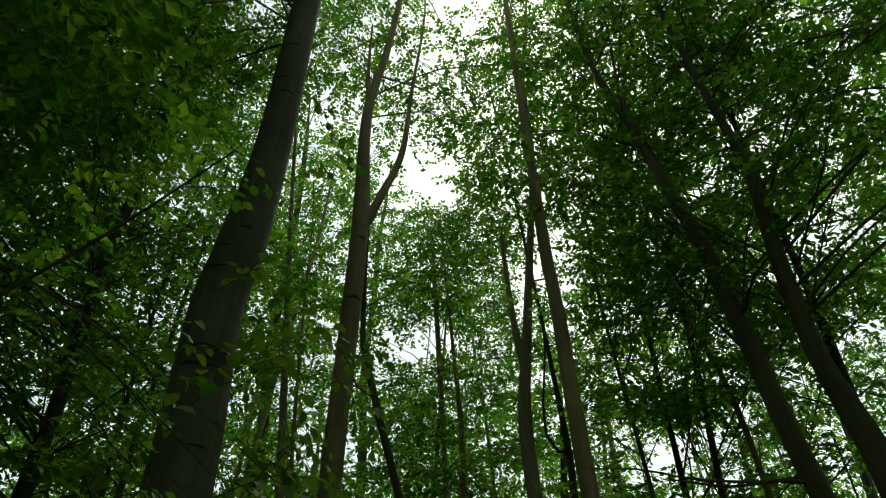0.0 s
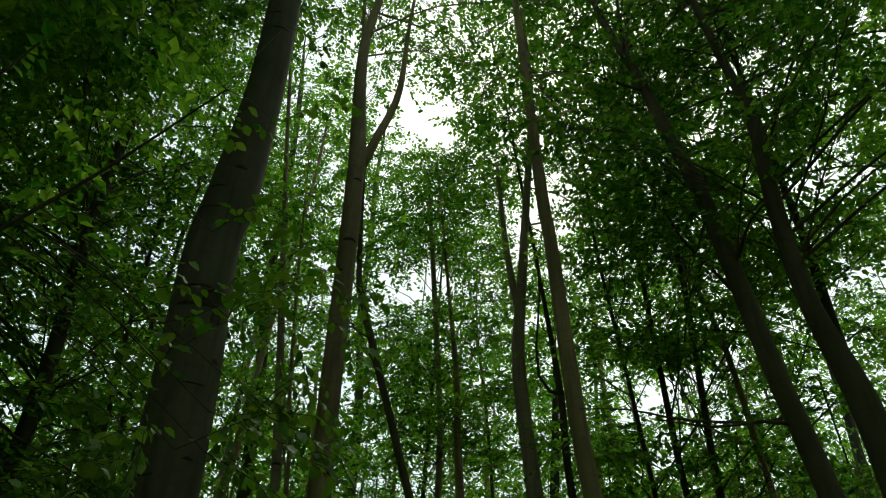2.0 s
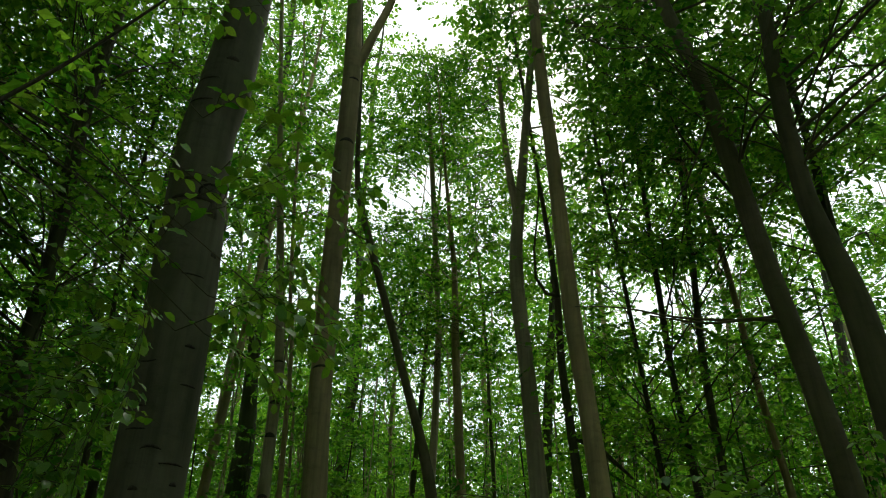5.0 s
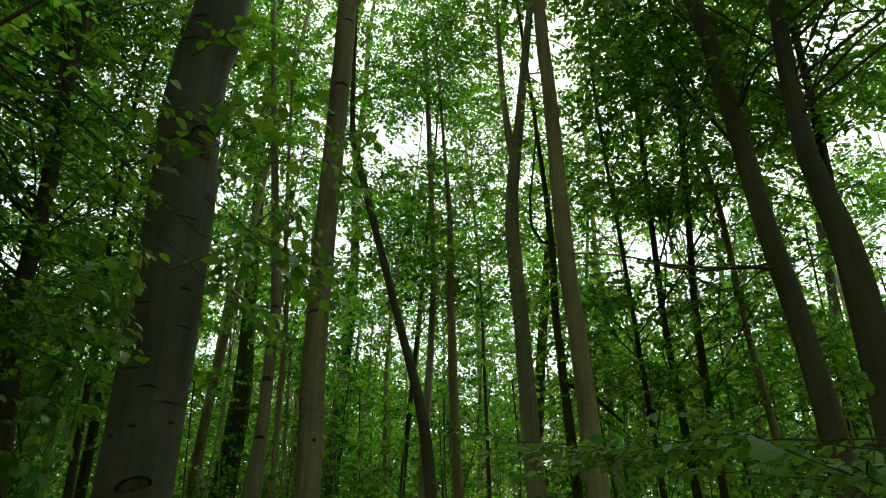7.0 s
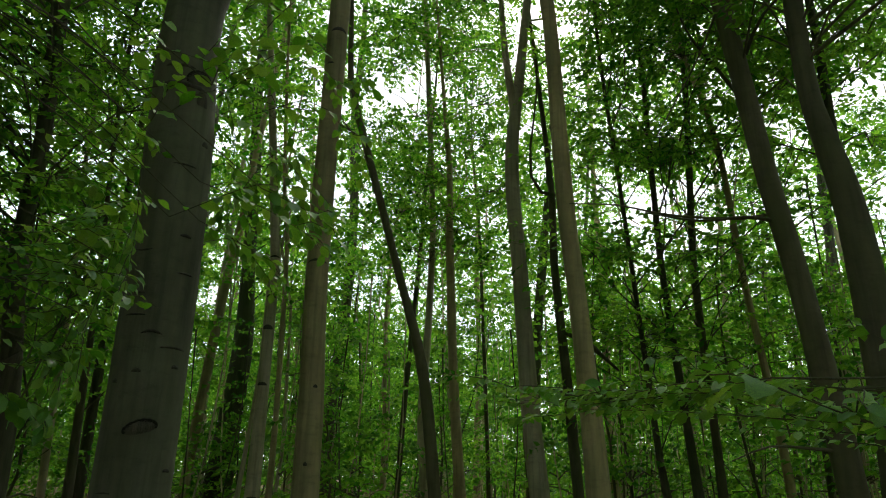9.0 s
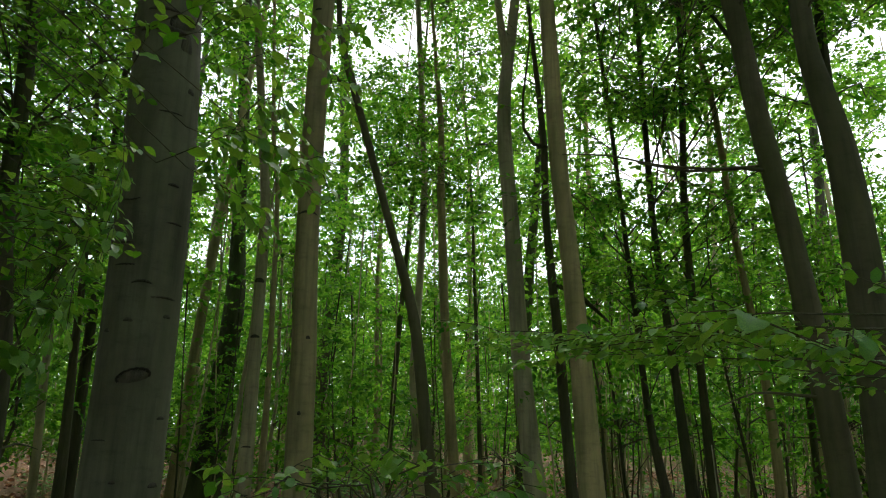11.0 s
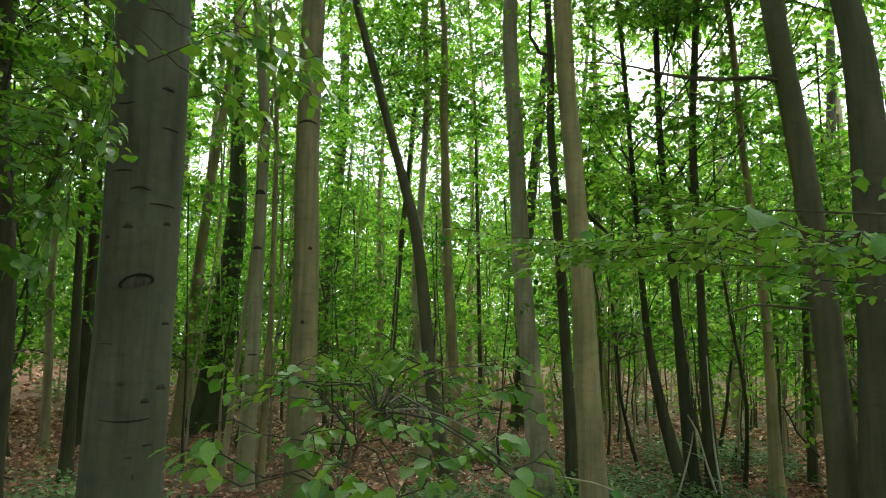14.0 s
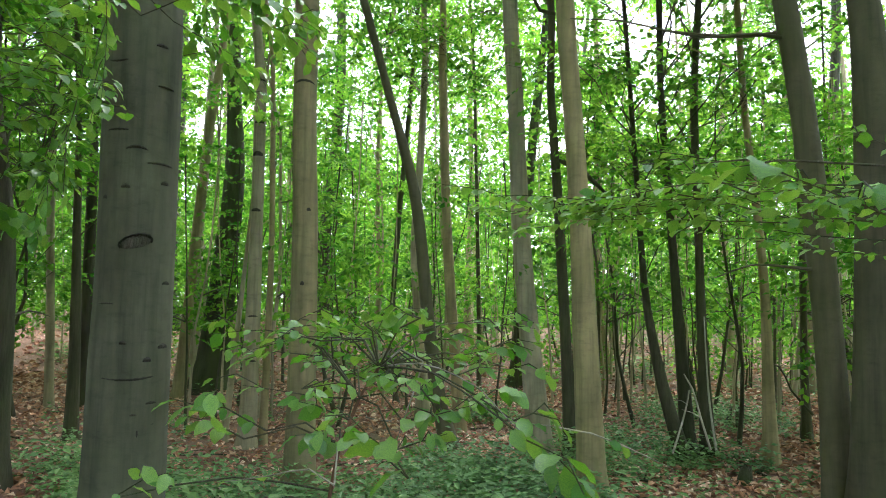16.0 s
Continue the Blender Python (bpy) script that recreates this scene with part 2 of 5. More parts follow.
def spray_leaves(rg, start, heading, length, per, leaf, lay=0.25):
    """Leaves in two rows along twigs, lying about level as beech holds them. start, heading: one row a twig."""
    n = len(start)
    h = unit(heading)
    s = unit(np.cross(h, np.array([0, 0, 1.0])) + 1e-4)
    up = unit(np.cross(s, h) + rg.normal(0, lay, (n, 3)))
    s = unit(np.cross(h, up))
    k = (np.arange(per) + 0.6) / per
    along = length[:, None] * k[None]
    sign = np.where(np.arange(per) % 2 == 0, 1.0, -1.0)[None, :, None]
    pos = start[:, None] + h[:, None] * along[..., None] + np.array([0, 0, -1.0]) * (0.22 * along ** 2)[..., None]
    head = h[:, None] * 0.65 + s[:, None] * sign * (1.0 - 0.55 * k[None, :, None] ** 4) + rg.normal(0, 0.28, (n, per, 3))
    head[..., 2] -= 0.18
    ups = up[:, None] + rg.normal(0, lay, (n, per, 3))
    size = leaf * rg.uniform(0.65, 1.2, (n, per))
    return pos.reshape(-1, 3), head.reshape(-1, 3), ups.reshape(-1, 3), size.ravel()


# how closed the canopy is over the glade, 0 open to 9 closed: one row for every 8 degrees of height from 60 down to 4,
# one digit for every 8 degrees of bearing from -48 to 48
GLADE = np.array([0.0, 0.0, 1.55])
CANOPY = ["9999888888888",
          "9998777888787",
          "9999766778789",
          "9778766678777",
          "8768766667655",
          "8768877776555",
          "9878887777777",
          "9999999999999"]
COVER = np.array([[int(d) for d in row] for row in CANOPY[::-1]]) / 9.0
# unseen shaft kept leafless to light the glade below: foot, top, radius at both
SHAFTS = [((0.0, 2.0, 1.2), (0.2, 5.0, 19.0), 1.0, 2.6)]
GAPS_ON = [True]
LATTICE = np.random.default_rng(33).uniform(0, 1, (64, 64))


def smooth_noise(u, v):
    """Soft noise from 0 to 1 over a plane."""
    iu, iv = np.floor(u).astype(int), np.floor(v).astype(int)
    fu, fv = u - iu, v - iv
    fu, fv = fu * fu * (3 - 2 * fu), fv * fv * (3 - 2 * fv)
    a, b = LATTICE[iu % 64, iv % 64], LATTICE[(iu + 1) % 64, iv % 64]
    c, d = LATTICE[iu % 64, (iv + 1) % 64], LATTICE[(iu + 1) % 64, (iv + 1) % 64]
    return (a * (1 - fu) + b * fu) * (1 - fv) + (c * (1 - fu) + d * fu) * fv


def open_sky(p):
    """True for places that bear leaves: outside the shafts, and where the ragged canopy is closed."""
    keep = np.ones(len(p), dtype=bool)
    if not GAPS_ON[0] or not len(p):
        return keep
    for (ax, ay, az), (bx, by, bz), r0, r1 in SHAFTS:
        a, b = np.array([ax, ay, az]), np.array([bx, by, bz])
        u = np.clip(((p - a) @ (b - a)) / ((b - a) @ (b - a)), 0, 1)
        keep &= np.linalg.norm(p - a - u[:, None] * (b - a), axis=1) > r0 + (r1 - r0) * u
    d = p - GLADE
    bearing = np.degrees(np.arctan2(d[:, 0], d[:, 1]))
    height = np.degrees(np.arctan2(d[:, 2], np.hypot(d[:, 0], d[:, 1])))
    gu, gv = np.clip((bearing + 48) / 8, 0, 11.999), np.clip((height - 4) / 8, 0, 6.999)
    iu, iv = gu.astype(int), gv.astype(int)
    fu, fv = gu - iu, gv - iv
    cover = (COVER[iv, iu] * (1 - fu) + COVER[iv, iu + 1] * fu) * (1 - fv) + (COVER[iv + 1, iu] * (1 - fu) + COVER[iv + 1, iu + 1] * fu) * fv
    around = bearing * np.cos(np.radians(height))
    n = 0.48 * smooth_noise(around / 4.6 + 20, height / 4.6) + 0.34 * smooth_noise(around / 1.7 + 7, height / 1.7 + 31) + 0.18 * smooth_noise(around / 0.6 + 3, height / 0.6 + 11)
    n += 0.1 * (np.modf(np.abs(np.sin(p @ np.array([12.99, 78.23, 37.72])) * 437.58))[0] - 0.5)
    return keep & ((n < 0.5 + (cover - 0.55) * 0.9) | (np.abs(bearing) > 60) | (height > 66))


def clump(rg, centre, radius, sprays, leaf, per=11, length=0.42, flat=0.36, lay=0.45):
    """Twigs with leaves that fill one uneven cloud at the end of a limb."""
    d = unit(rg.normal(0, 1, (sprays, 3)))
    r = radius * rg.uniform(0.15, 1.0, sprays) ** 0.6
    pos = np.asarray(centre) + d * r[:, None] * np.array([1, 1, flat])
    pos = pos[open_sky(pos)]
    if not len(pos):
        return None
    head = unit(pos - np.asarray(centre) + rg.normal(0, 0.45 * radius, pos.shape))
    head[:, 2] = head[:, 2] * 0.3 + rg.normal(-0.05, 0.12, len(pos))
    lengths = length * rg.uniform(0.6, 1.3, len(pos))
    return pos, unit(head), lengths, spray_leaves(rg, pos, head, lengths, per, leaf, lay)


# ---- ground ----
def ground_height(x, y):
    """A nearly level forest floor with soft swells and a shallow bank."""
    return (0.07 * np.sin(x * 0.55 + 1.3) * np.cos(y * 0.43) + 0.04 * np.sin(x * 1.7 + y * 1.1)
            + (0.52 - 0.34 * np.tanh(x * 0.25)) / (1 + np.exp(-(np.hypot(x, y) - 14.5) * 0.6)) * (y > 0) + 0.12 * (np.hypot(x, y) > 16) * (y <= 0))


def build_ground():
    near = np.concatenate([np.arange(-16, 16.01, 0.32)])
    far = np.array([18, 21, 25, 30, 38, 50, 75, 120, 220, 450, 900.0])
    ax = np.concatenate([-far[::-1], near, far])
    X, Y = np.meshgrid(ax, ax + 6, indexing='ij')
    rg = np.random.default_rng(5)
    Z = ground_height(X, Y) + rg.normal(0, 0.012, X.shape)
    n = len(ax)
    i, j = np.meshgrid(np.arange(n - 1), np.arange(n - 1), indexing='ij')
    f = np.stack([i * n + j, (i + 1) * n + j, (i + 1) * n + j + 1, i * n + j + 1], axis=-1).reshape(-1)
    me = raw_mesh("ground", np.stack([X, Y, Z], axis=-1).reshape(-1, 3), f, 4)
    me.materials.append(SOIL)
    return tagged(new("ground", me), "brown forest floor of soil and fallen leaves", "ground", kind="structure")


build_ground()


def scatter(rg, count, x0, x1, y0, y1, clear=0.0):
    p = np.stack([rg.uniform(x0, x1, count), rg.uniform(y0, y1, count)], axis=1)
    d = np.hypot(p[:, 0], p[:, 1])
    return p[d > clear]


def build_litter():
    rg = np.random.default_rng(11)
    p = np.vstack([scatter(rg, 30000, -7, 7, 2.0, 11), scatter(rg, 9000, 0.5, 5.5, 3, 8), scatter(rg, 16000, -14, 14, 8, 22), scatter(rg, 7000, -7, 7, -6, 2.2)])
    z = ground_height(p[:, 0], p[:, 1]) + rg.uniform(0.005, 0.035, len(p))
    pos = np.column_stack([p, z])
    a = rg.uniform(0, 6.28, len(p))
    head = np.column_stack([np.cos(a), np.sin(a), rg.normal(0, 0.3, len(p))])
    up = np.column_stack([rg.normal(0, 0.4, (len(p), 2)), np.ones(len(p))])
    size = rg.uniform(0.05, 0.095, len(p)) * np.where(np.hypot(p[:, 0], p[:, 1]) > 11, 1.5, 1)
    me = leaf_mesh("leaf_litter", pos, head, up, size, 0.6, 0.2, plain=True)
    me.materials.append(LITTER)
    tagged(new("leaf_litter", me), "dry copper-brown beech leaves strewn over the forest floor", "leaf litter", kind="stuff")


def build_herbs():
    rg = np.random.default_rng(12)
    p = np.vstack([scatter(rg, 7000, -4.8, 1.8, 2.4, 6.0), scatter(rg, 4200, 0.3, 5, 2.6, 6.5), scatter(rg, 2600, 0.0, 4.5, 6, 9.5), scatter(rg, 3600, -9, 9, 6, 16), scatter(rg, 3000, -16, 16, 12, 26)])
    thick = np.sin(p[:, 0] * 1.9 + 0.7) * np.sin(p[:, 1] * 1.4 + p[:, 0] * 0.6) + 0.55 * np.sin(p[:, 0] * 4.1 + p[:, 1] * 3.3)
    p = p[thick + rg.normal(0, 0.35, len(p)) + np.where((p[:, 0] < 0.9) & (p[:, 1] < 5.6), 0.75, -0.15) > 0.1]
    n = len(p)
    base = np.column_stack([p, ground_height(p[:, 0], p[:, 1])])
    tall = rg.uniform(0.06, 0.34, n)
    per = 7
    a = rg.uniform(0, 6.28, (n, 1)) + np.arange(per)[None] * 2.4
    k = (np.arange(per) + 1) / per
    pos = base[:, None] + np.stack([0.03 * np.cos(a), 0.03 * np.sin(a), tall[:, None] * k[None]], axis=-1)
    head = np.stack([np.cos(a), np.sin(a), rg.normal(0.1, 0.25, a.shape)], axis=-1)
    up = np.zeros_like(head) + np.array([0, 0, 1.0]) + rg.normal(0, 0.25, head.shape)
    size = rg.uniform(0.035, 0.08, (n, per)) * np.where(p[:, 1:2] > 12, 1.6, 1.0)
    me = leaf_mesh("undergrowth", pos.reshape(-1, 3), head.reshape(-1, 3), up.reshape(-1, 3), size.ravel(), 0.6, 0.08, plain=True)
    me.materials.append(HERB)
    tagged(new("undergrowth", me), "low green herbs and seedlings covering the forest floor", "undergrowth", kind="stuff")


build_litter()
build_herbs()


# ---- trees ----
def axis_at(pts, z):
    return np.array([np.interp(z, pts[:, 2], pts[:, k]) for k in range(4)])


def tree(label, mat, stem, top, crown=None, seed=0, category="tree", group="", sides=14, step=0.25,
         forks=(), flare=0.5, rough=0.022, twigs=True, dead_limbs=0, name="tree", with_axis=False):
    """stem: (z, x, y, radius) up the trunk; crown: (x, y, z0, z1, spread, clumps, leaf, sprays, clump radius);
    forks: limbs as lists of (x, y, z, r)."""
    rg = np.random.default_rng(seed)
    bx, by = stem[0][1], stem[0][2]
    bz = float(ground_height(np.array(bx), np.array(by)))
    base = np.array([bx, by, bz])
    root = new(name)
    root.location = base
    tagged(root, label, category, group)
    knots = [(x, y, z, r) for z, x, y, r in stem]
    knots[0] = (bx, by, bz - 0.03, knots[0][3])
    dx, dy = knots[-1][0] - knots[-2][0], knots[-1][1] - knots[-2][1]
    dz = knots[-1][2] - knots[-2][2]
    x, y, z, r = knots[-1]
    while z < top:
        h = min(1.8, max(top - z, 0.4))
        x += np.clip(dx / dz, -0.12, 0.12) * h * 0.7 + rg.normal(0, 0.05)
        y += rg.normal(0, 0.05)
        z += h
        r = max(0.012, r * (1 - 0.8 * h / max(top - z + h, h)) if top - z < 2 else r * 0.86)
        knots.append((x, y, z, r))
    pts = curve_points(knots, step)
    loc = pts - np.array([*base, 0])
    part("trunk", tube_mesh("trunk", loc, sides, rough=rough, flare=flare, seed=seed), mat, root)
    for f in forks:
        fp = curve_points(f, step)
        part("limb", tube_mesh("limb", fp - np.array([*base, 0]), max(8, sides // 2), rough=rough, seed=seed), mat, root)
    for i in range(dead_limbs):
        z = rg.uniform(1.2, top * 0.4)
        a0 = axis_at(pts, z)
        g = rg.uniform(0, 6.28)
        ln = rg.uniform(0.25, 0.9)
        e = a0[:3] + np.array([math.cos(g) * ln, math.sin(g) * ln, rg.uniform(0.0, 0.35) * ln])
        m = (a0[:3] + e) / 2 + np.array([0, 0, 0.06])
        part("dead_limb", tube_mesh("dead_limb", curve_points([(*a0[:3], 0.011), (*m, 0.009), (*e, 0.003)], 0.12) - np.array([*base, 0]), 5), DARK, root)
    if crown:
        cx, cy, z0, z1, spread, count, leaf, sprays, cr = crown
        leaves, tw = [], []
        for i in range(count):
            z = z0 + (z1 - z0) * (i + rg.uniform(0, 1)) / count
            u = (z - z0) / (z1 - z0)
            rad = spread * math.sqrt(rg.uniform(0.03, 1)) * (1 - 0.45 * abs(2 * u - 0.7))
            g = i * 2.399 + rg.uniform(-0.5, 0.5)
            c = np.array([cx + rad * math.cos(g), cy + rad * math.sin(g), z])
            if not open_sky(c[None])[0] or GAPS_ON[0] and math.hypot(c[0], c[1]) < 1.6 and z < 4:
                continue
            got = clump(rg, c, cr * rg.uniform(0.7, 1.25), int(sprays * rg.uniform(0.7, 1.3)), leaf, length=0.42 if leaf < 0.1 else 0.5)
            if got is None:
                continue
            start, head, lens, lv = got
            leaves.append(lv)
            if len(start) < sprays * 0.3:
                continue
            a0 = axis_at(pts, np.clip(z - 0.55 * rad - 0.2, z0 * 0.55, pts[-1, 2] - 0.3))
            r0 = min(a0[3] * 0.4, 0.004 + 0.0036 * np.linalg.norm(c - a0[:3]))
            m1 = a0[:3] * 0.6 + c * 0.4 + np.array([rg.normal(0, 0.08), rg.normal(0, 0.08), 0.12 * rad])
            m2 = a0[:3] * 0.25 + c * 0.75 + rg.normal(0, 0.06, 3)
            lp = curve_points([(*a0[:3], r0), (*m1, r0 * 0.75), (*m2, r0 * 0.5), (*c, 0.005)], 0.3 if twigs else 0.6)
            part("limb", tube_mesh("limb", lp - np.array([*base, 0]), 6 if twigs else 4), mat, root)
            if twigs:
                for s, hd, ln in zip(start, head, lens):
                    j = lp[rg.integers(len(lp) // 2, len(lp)), :3]
                    e = s + hd * ln - np.array([0, 0, 0.22 * ln * ln])
                    tw.append(np.array([(*j, 0.0028), (*s, 0.0018), (*e, 0.0006)]) - np.array([*base, 0]))
        if leaves:
            P, H, U, S = (np.concatenate([l[k] for l in leaves]) for k in range(4))
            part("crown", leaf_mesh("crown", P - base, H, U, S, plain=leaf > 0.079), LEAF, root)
        if tw:
            tagged(part("branchwork", tubes_mesh("branchwork", tw, 3), DARK, root), kind="stuff")
    return (root, pts) if with_axis else root


def bark_mark(root, pts, z, turn, width, height, lift=0.006, bow=0.3, eye=False, tilt=0.0):
    """A scar on a trunk: a lens that bows over the bark, or a rimmed eye where a branch broke off."""
    c = axis_at(pts, z)
    face = math.atan2(-c[1], -c[0]) + turn

    def put(u, w, out_by):
        half = height * 0.5 * math.sqrt(max(1 - u * u, 0)) + 0.0008
        zz = z + w * half - bow * height * u * u + tilt * width * 0.5 * u + 0.0015 * math.sin(u * 17 + w * 5)
        a = axis_at(pts, zz)
        r = a[3] * 1.012 + out_by + 0.0012
        g = face + u * width * 0.5 / a[3]
        return (a[0] + r * math.cos(g) - root.location[0], a[1] + r * math.sin(g) - root.location[1], zz - root.location[2])

    nu, nv = 15, 7
    v, f = [], []
    for i in range(nu):
        u = i / (nu - 1) * 2 - 1
        for j in range(nv):
            w = j / (nv - 1) * 2 - 1
            v.append(put(u, w, lift * (1 - w * w) * math.sqrt(max(1 - u * u, 0))))
    for i in range(nu - 1):
        for j in range(nv - 1):
            f += [i * nv + j, (i + 1) * nv + j, (i + 1) * nv + j + 1, i * nv + j + 1]
    scar = part("bark_scar", raw_mesh("bark_scar", np.array(v), f, 4), SCAR if eye else CREASE, root, "healed grey branch scar" if eye else "dark healed branch scar")
    if eye:   # the ragged lip round its upper side, coloured dark as the recess's shadow
        n, v, f = 48, [], []
        for i in range(n + 1):
            t = (-0.12 + 1.3 * i / n) * math.pi
            ragged = 0.13 * math.sin(31 * t) + 0.08 * math.sin(47 * t + 1)
            thin = max(0.25, min(1, 1.2 * math.sin(t) + 0.5))
            for rad, lf in ((0.92 + (ragged - 0.16) * thin, lift * 0.6), (0.98, lift * 1.4), (1.04 + 0.07 * thin, 0.0)):
                u = max(-0.99, min(0.99, rad * math.cos(t)))
                half = math.sqrt(max(1 - u * u, 0.02))
                v.append(put(u, max(-1.4, min(1.4, rad * math.sin(t) / half)), lf + 0.003))
        for i in range(n):
            for j in range(2):
                a0, a1 = i * 3 + j, (i + 1) * 3 + j
                f += [a0, a1, a1 + 1, a0 + 1]
        part("rim", raw_mesh("rim", np.array(v), f, 4), LIP_SHADOW, scar, "ragged lip of the scar, darkened as its shadow")


GREY = "grey smooth-barked beech with a slim straight trunk"
big_beech, big_axis = tree("thick grey beech trunk with dark branch scars and cross creases", GREYBARK, [(0, -1.38, 3.44, 0.18), (0.51, -1.37, 3.44, 0.175), (1.09, -1.37, 3.44, 0.178), (1.67, -1.37, 3.44, 0.175), (2.93, -1.39, 3.43, 0.179), (4, -1.43, 3.41, 0.164), (4.51, -1.39, 3.43, 0.166), (5.66, -1.35, 3.45, 0.14), (7.83, -1.37, 3.44, 0.132)],
     17, (-2.2, 3.3, 7.8, 16, 3.2, 80, 0.085, 32, 0.9), 1, sides=40, step=0.06, rough=0.008, flare=0.3, with_axis=True)
fork_beech, fork_axis = tree("slender grey-brown beech forking high above the ground", BEECH, [(0, -0.86, 5.33, 0.107), (1.84, -0.88, 5.33, 0.102), (2.76, -0.91, 5.32, 0.093), (3.74, -0.92, 5.32, 0.093), (4.87, -0.91, 5.32, 0.093), (6.45, -0.91, 5.32, 0.093), (8.41, -0.97, 5.31, 0.065), (9.86, -0.8, 5.34, 0.049)],
     16, (-0.6, 6.0, 9.2, 15, 2.4, 36, 0.09, 20, 0.8), 2, with_axis=True, sides=24, step=0.1, forks=[[(-0.91, 5.32, 6.3, 0.06), (-0.72, 5.34, 6.9, 0.05), (-0.5, 5.36, 7.7, 0.04), (-0.42, 5.38, 9.0, 0.025), (-0.3, 5.42, 10.6, 0.016), (-0.28, 5.5, 12.2, 0.006)], [(-0.95, 5.31, 8.2, 0.03), (-1.02, 5.3, 9.2, 0.025), (-1.05, 5.3, 10.5, 0.012)]])
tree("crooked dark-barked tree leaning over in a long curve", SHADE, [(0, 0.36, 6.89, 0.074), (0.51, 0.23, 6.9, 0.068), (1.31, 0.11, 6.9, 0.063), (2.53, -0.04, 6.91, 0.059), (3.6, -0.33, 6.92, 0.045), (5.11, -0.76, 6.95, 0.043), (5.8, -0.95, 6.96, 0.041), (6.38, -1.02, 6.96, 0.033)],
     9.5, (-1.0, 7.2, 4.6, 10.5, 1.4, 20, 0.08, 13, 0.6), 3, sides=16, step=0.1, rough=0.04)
tree("pale slim trunk beside a crooked tree", PALE, [(0, 0.1, 8.6, 0.074), (0.28, 0.08, 8.6, 0.071), (1.28, 0.02, 8.6, 0.065), (2.14, -0.05, 8.6, 0.058), (3.55, 0.01, 8.6, 0.048), (4.74, 0.04, 8.6, 0.044), (5.18, 0.02, 8.6, 0.04), (6.59, -0.05, 8.6, 0.041), (8.91, -0.18, 8.6, 0.034)],
     9.4, (-0.1, 8.8, 4.4, 10.3, 1.4, 44, 0.075, 20, 0.55), 4, sides=14, twigs=False)
tree("slim grey trunk with a slight bend in the wood", BEECH, [(0, 0.51, 7.98, 0.065), (0.63, 0.47, 7.99, 0.063), (1.69, 0.38, 7.99, 0.061), (2.85, 0.31, 8, 0.055), (4.47, 0.25, 8, 0.052), (4.93, 0.25, 8, 0.044), (5.4, 0.24, 8, 0.041), (6.71, 0.13, 8.01, 0.024)],
     8.6, (0.3, 8.3, 4.2, 9.6, 1.3, 44, 0.075, 20, 0.55), 5, sides=14)
tree("pale grey beech that forks high above the ground", PALE, [(0, 1.2, 6.49, 0.116), (0.1, 1.19, 6.49, 0.112), (1.11, 1.09, 6.51, 0.098), (2.21, 1, 6.53, 0.089), (3.34, 0.95, 6.54, 0.079), (4.73, 0.88, 6.55, 0.074), (5.77, 0.98, 6.53, 0.059), (7.22, 1.14, 6.5, 0.048)],
     15, (1.8, 7.2, 7.6, 14, 2.2, 30, 0.095, 16, 0.7), 6, sides=20, step=0.12, forks=[[(0.93, 6.54, 5.3, 0.05), (0.82, 6.5, 6.2, 0.04), (0.76, 6.5, 7.6, 0.02)]])
tree("straight brown-grey beech trunk standing upright in leaf litter", BEECH, [(0, 1.26, 4.84, 0.097), (0.18, 1.25, 4.84, 0.095), (1.19, 1.21, 4.85, 0.089), (2, 1.18, 4.86, 0.076), (2.84, 1.13, 4.87, 0.067), (3.6, 1.08, 4.89, 0.068), (5.21, 1.03, 4.9, 0.061), (5.76, 1, 4.91, 0.062), (7.9, 0.95, 4.92, 0.044)],
     16, (1.4, 5.6, 7.4, 14, 2.3, 44, 0.09, 18, 0.75), 7, sides=24, step=0.1)
tree("thin dark-barked trunk standing behind a grey beech", DARK, [(0, 1.52, 6.63, 0.068), (0.05, 1.51, 6.63, 0.066), (0.83, 1.48, 6.64, 0.055), (2.23, 1.41, 6.65, 0.051), (3.68, 1.32, 6.67, 0.04), (4.38, 1.33, 6.67, 0.037), (5.87, 1.23, 6.69, 0.024)],
     11, (1.8, 7.3, 5.2, 11, 1.4, 17, 0.085, 13, 0.6), 8, sides=14, forks=[[(1.36, 6.65, 4.42, 0.0220), (1.20, 6.60, 4.43, 0.0192), (1.09, 6.55, 4.59, 0.0164), (1.08, 6.50, 4.91, 0.0136), (1.16, 6.45, 5.55, 0.0108), (1.16, 6.40, 6.15, 0.0080)], [(1.41, 6.62, 2.90, 0.0340), (1.65, 6.58, 2.75, 0.0267), (1.75, 6.54, 2.64, 0.0193), (1.88, 6.50, 2.50, 0.0120)]])
tree("thick old mossy oak with dark furrowed bark", OAK, [(0, -3.16, 10.54, 0.269), (0.16, -3.15, 10.54, 0.261), (0.68, -3.13, 10.55, 0.219), (1.38, -3.08, 10.56, 0.198), (2.35, -3.02, 10.58, 0.169), (3.53, -2.96, 10.6, 0.158), (4.76, -3.01, 10.58, 0.112)],
     16, (-3.2, 11, 5.0, 16, 3.0, 36, 0.11, 18, 0.9), 9, sides=28, step=0.12, rough=0.035, flare=0.7, twigs=False)
pale_beech, pale_axis = tree("pale slim beech with rough patches on its bark", PALE, [(0, -1.69, 7, 0.08), (1.05, -1.68, 7, 0.075), (2.21, -1.68, 7, 0.064), (3.41, -1.69, 7, 0.062), (3.91, -1.71, 7, 0.053), (7.07, -2.07, 6.9, 0.034)],
     14, (-2.4, 7.2, 6.5, 14, 1.8, 22, 0.085, 15, 0.7), 10, with_axis=True, sides=18, step=0.15)
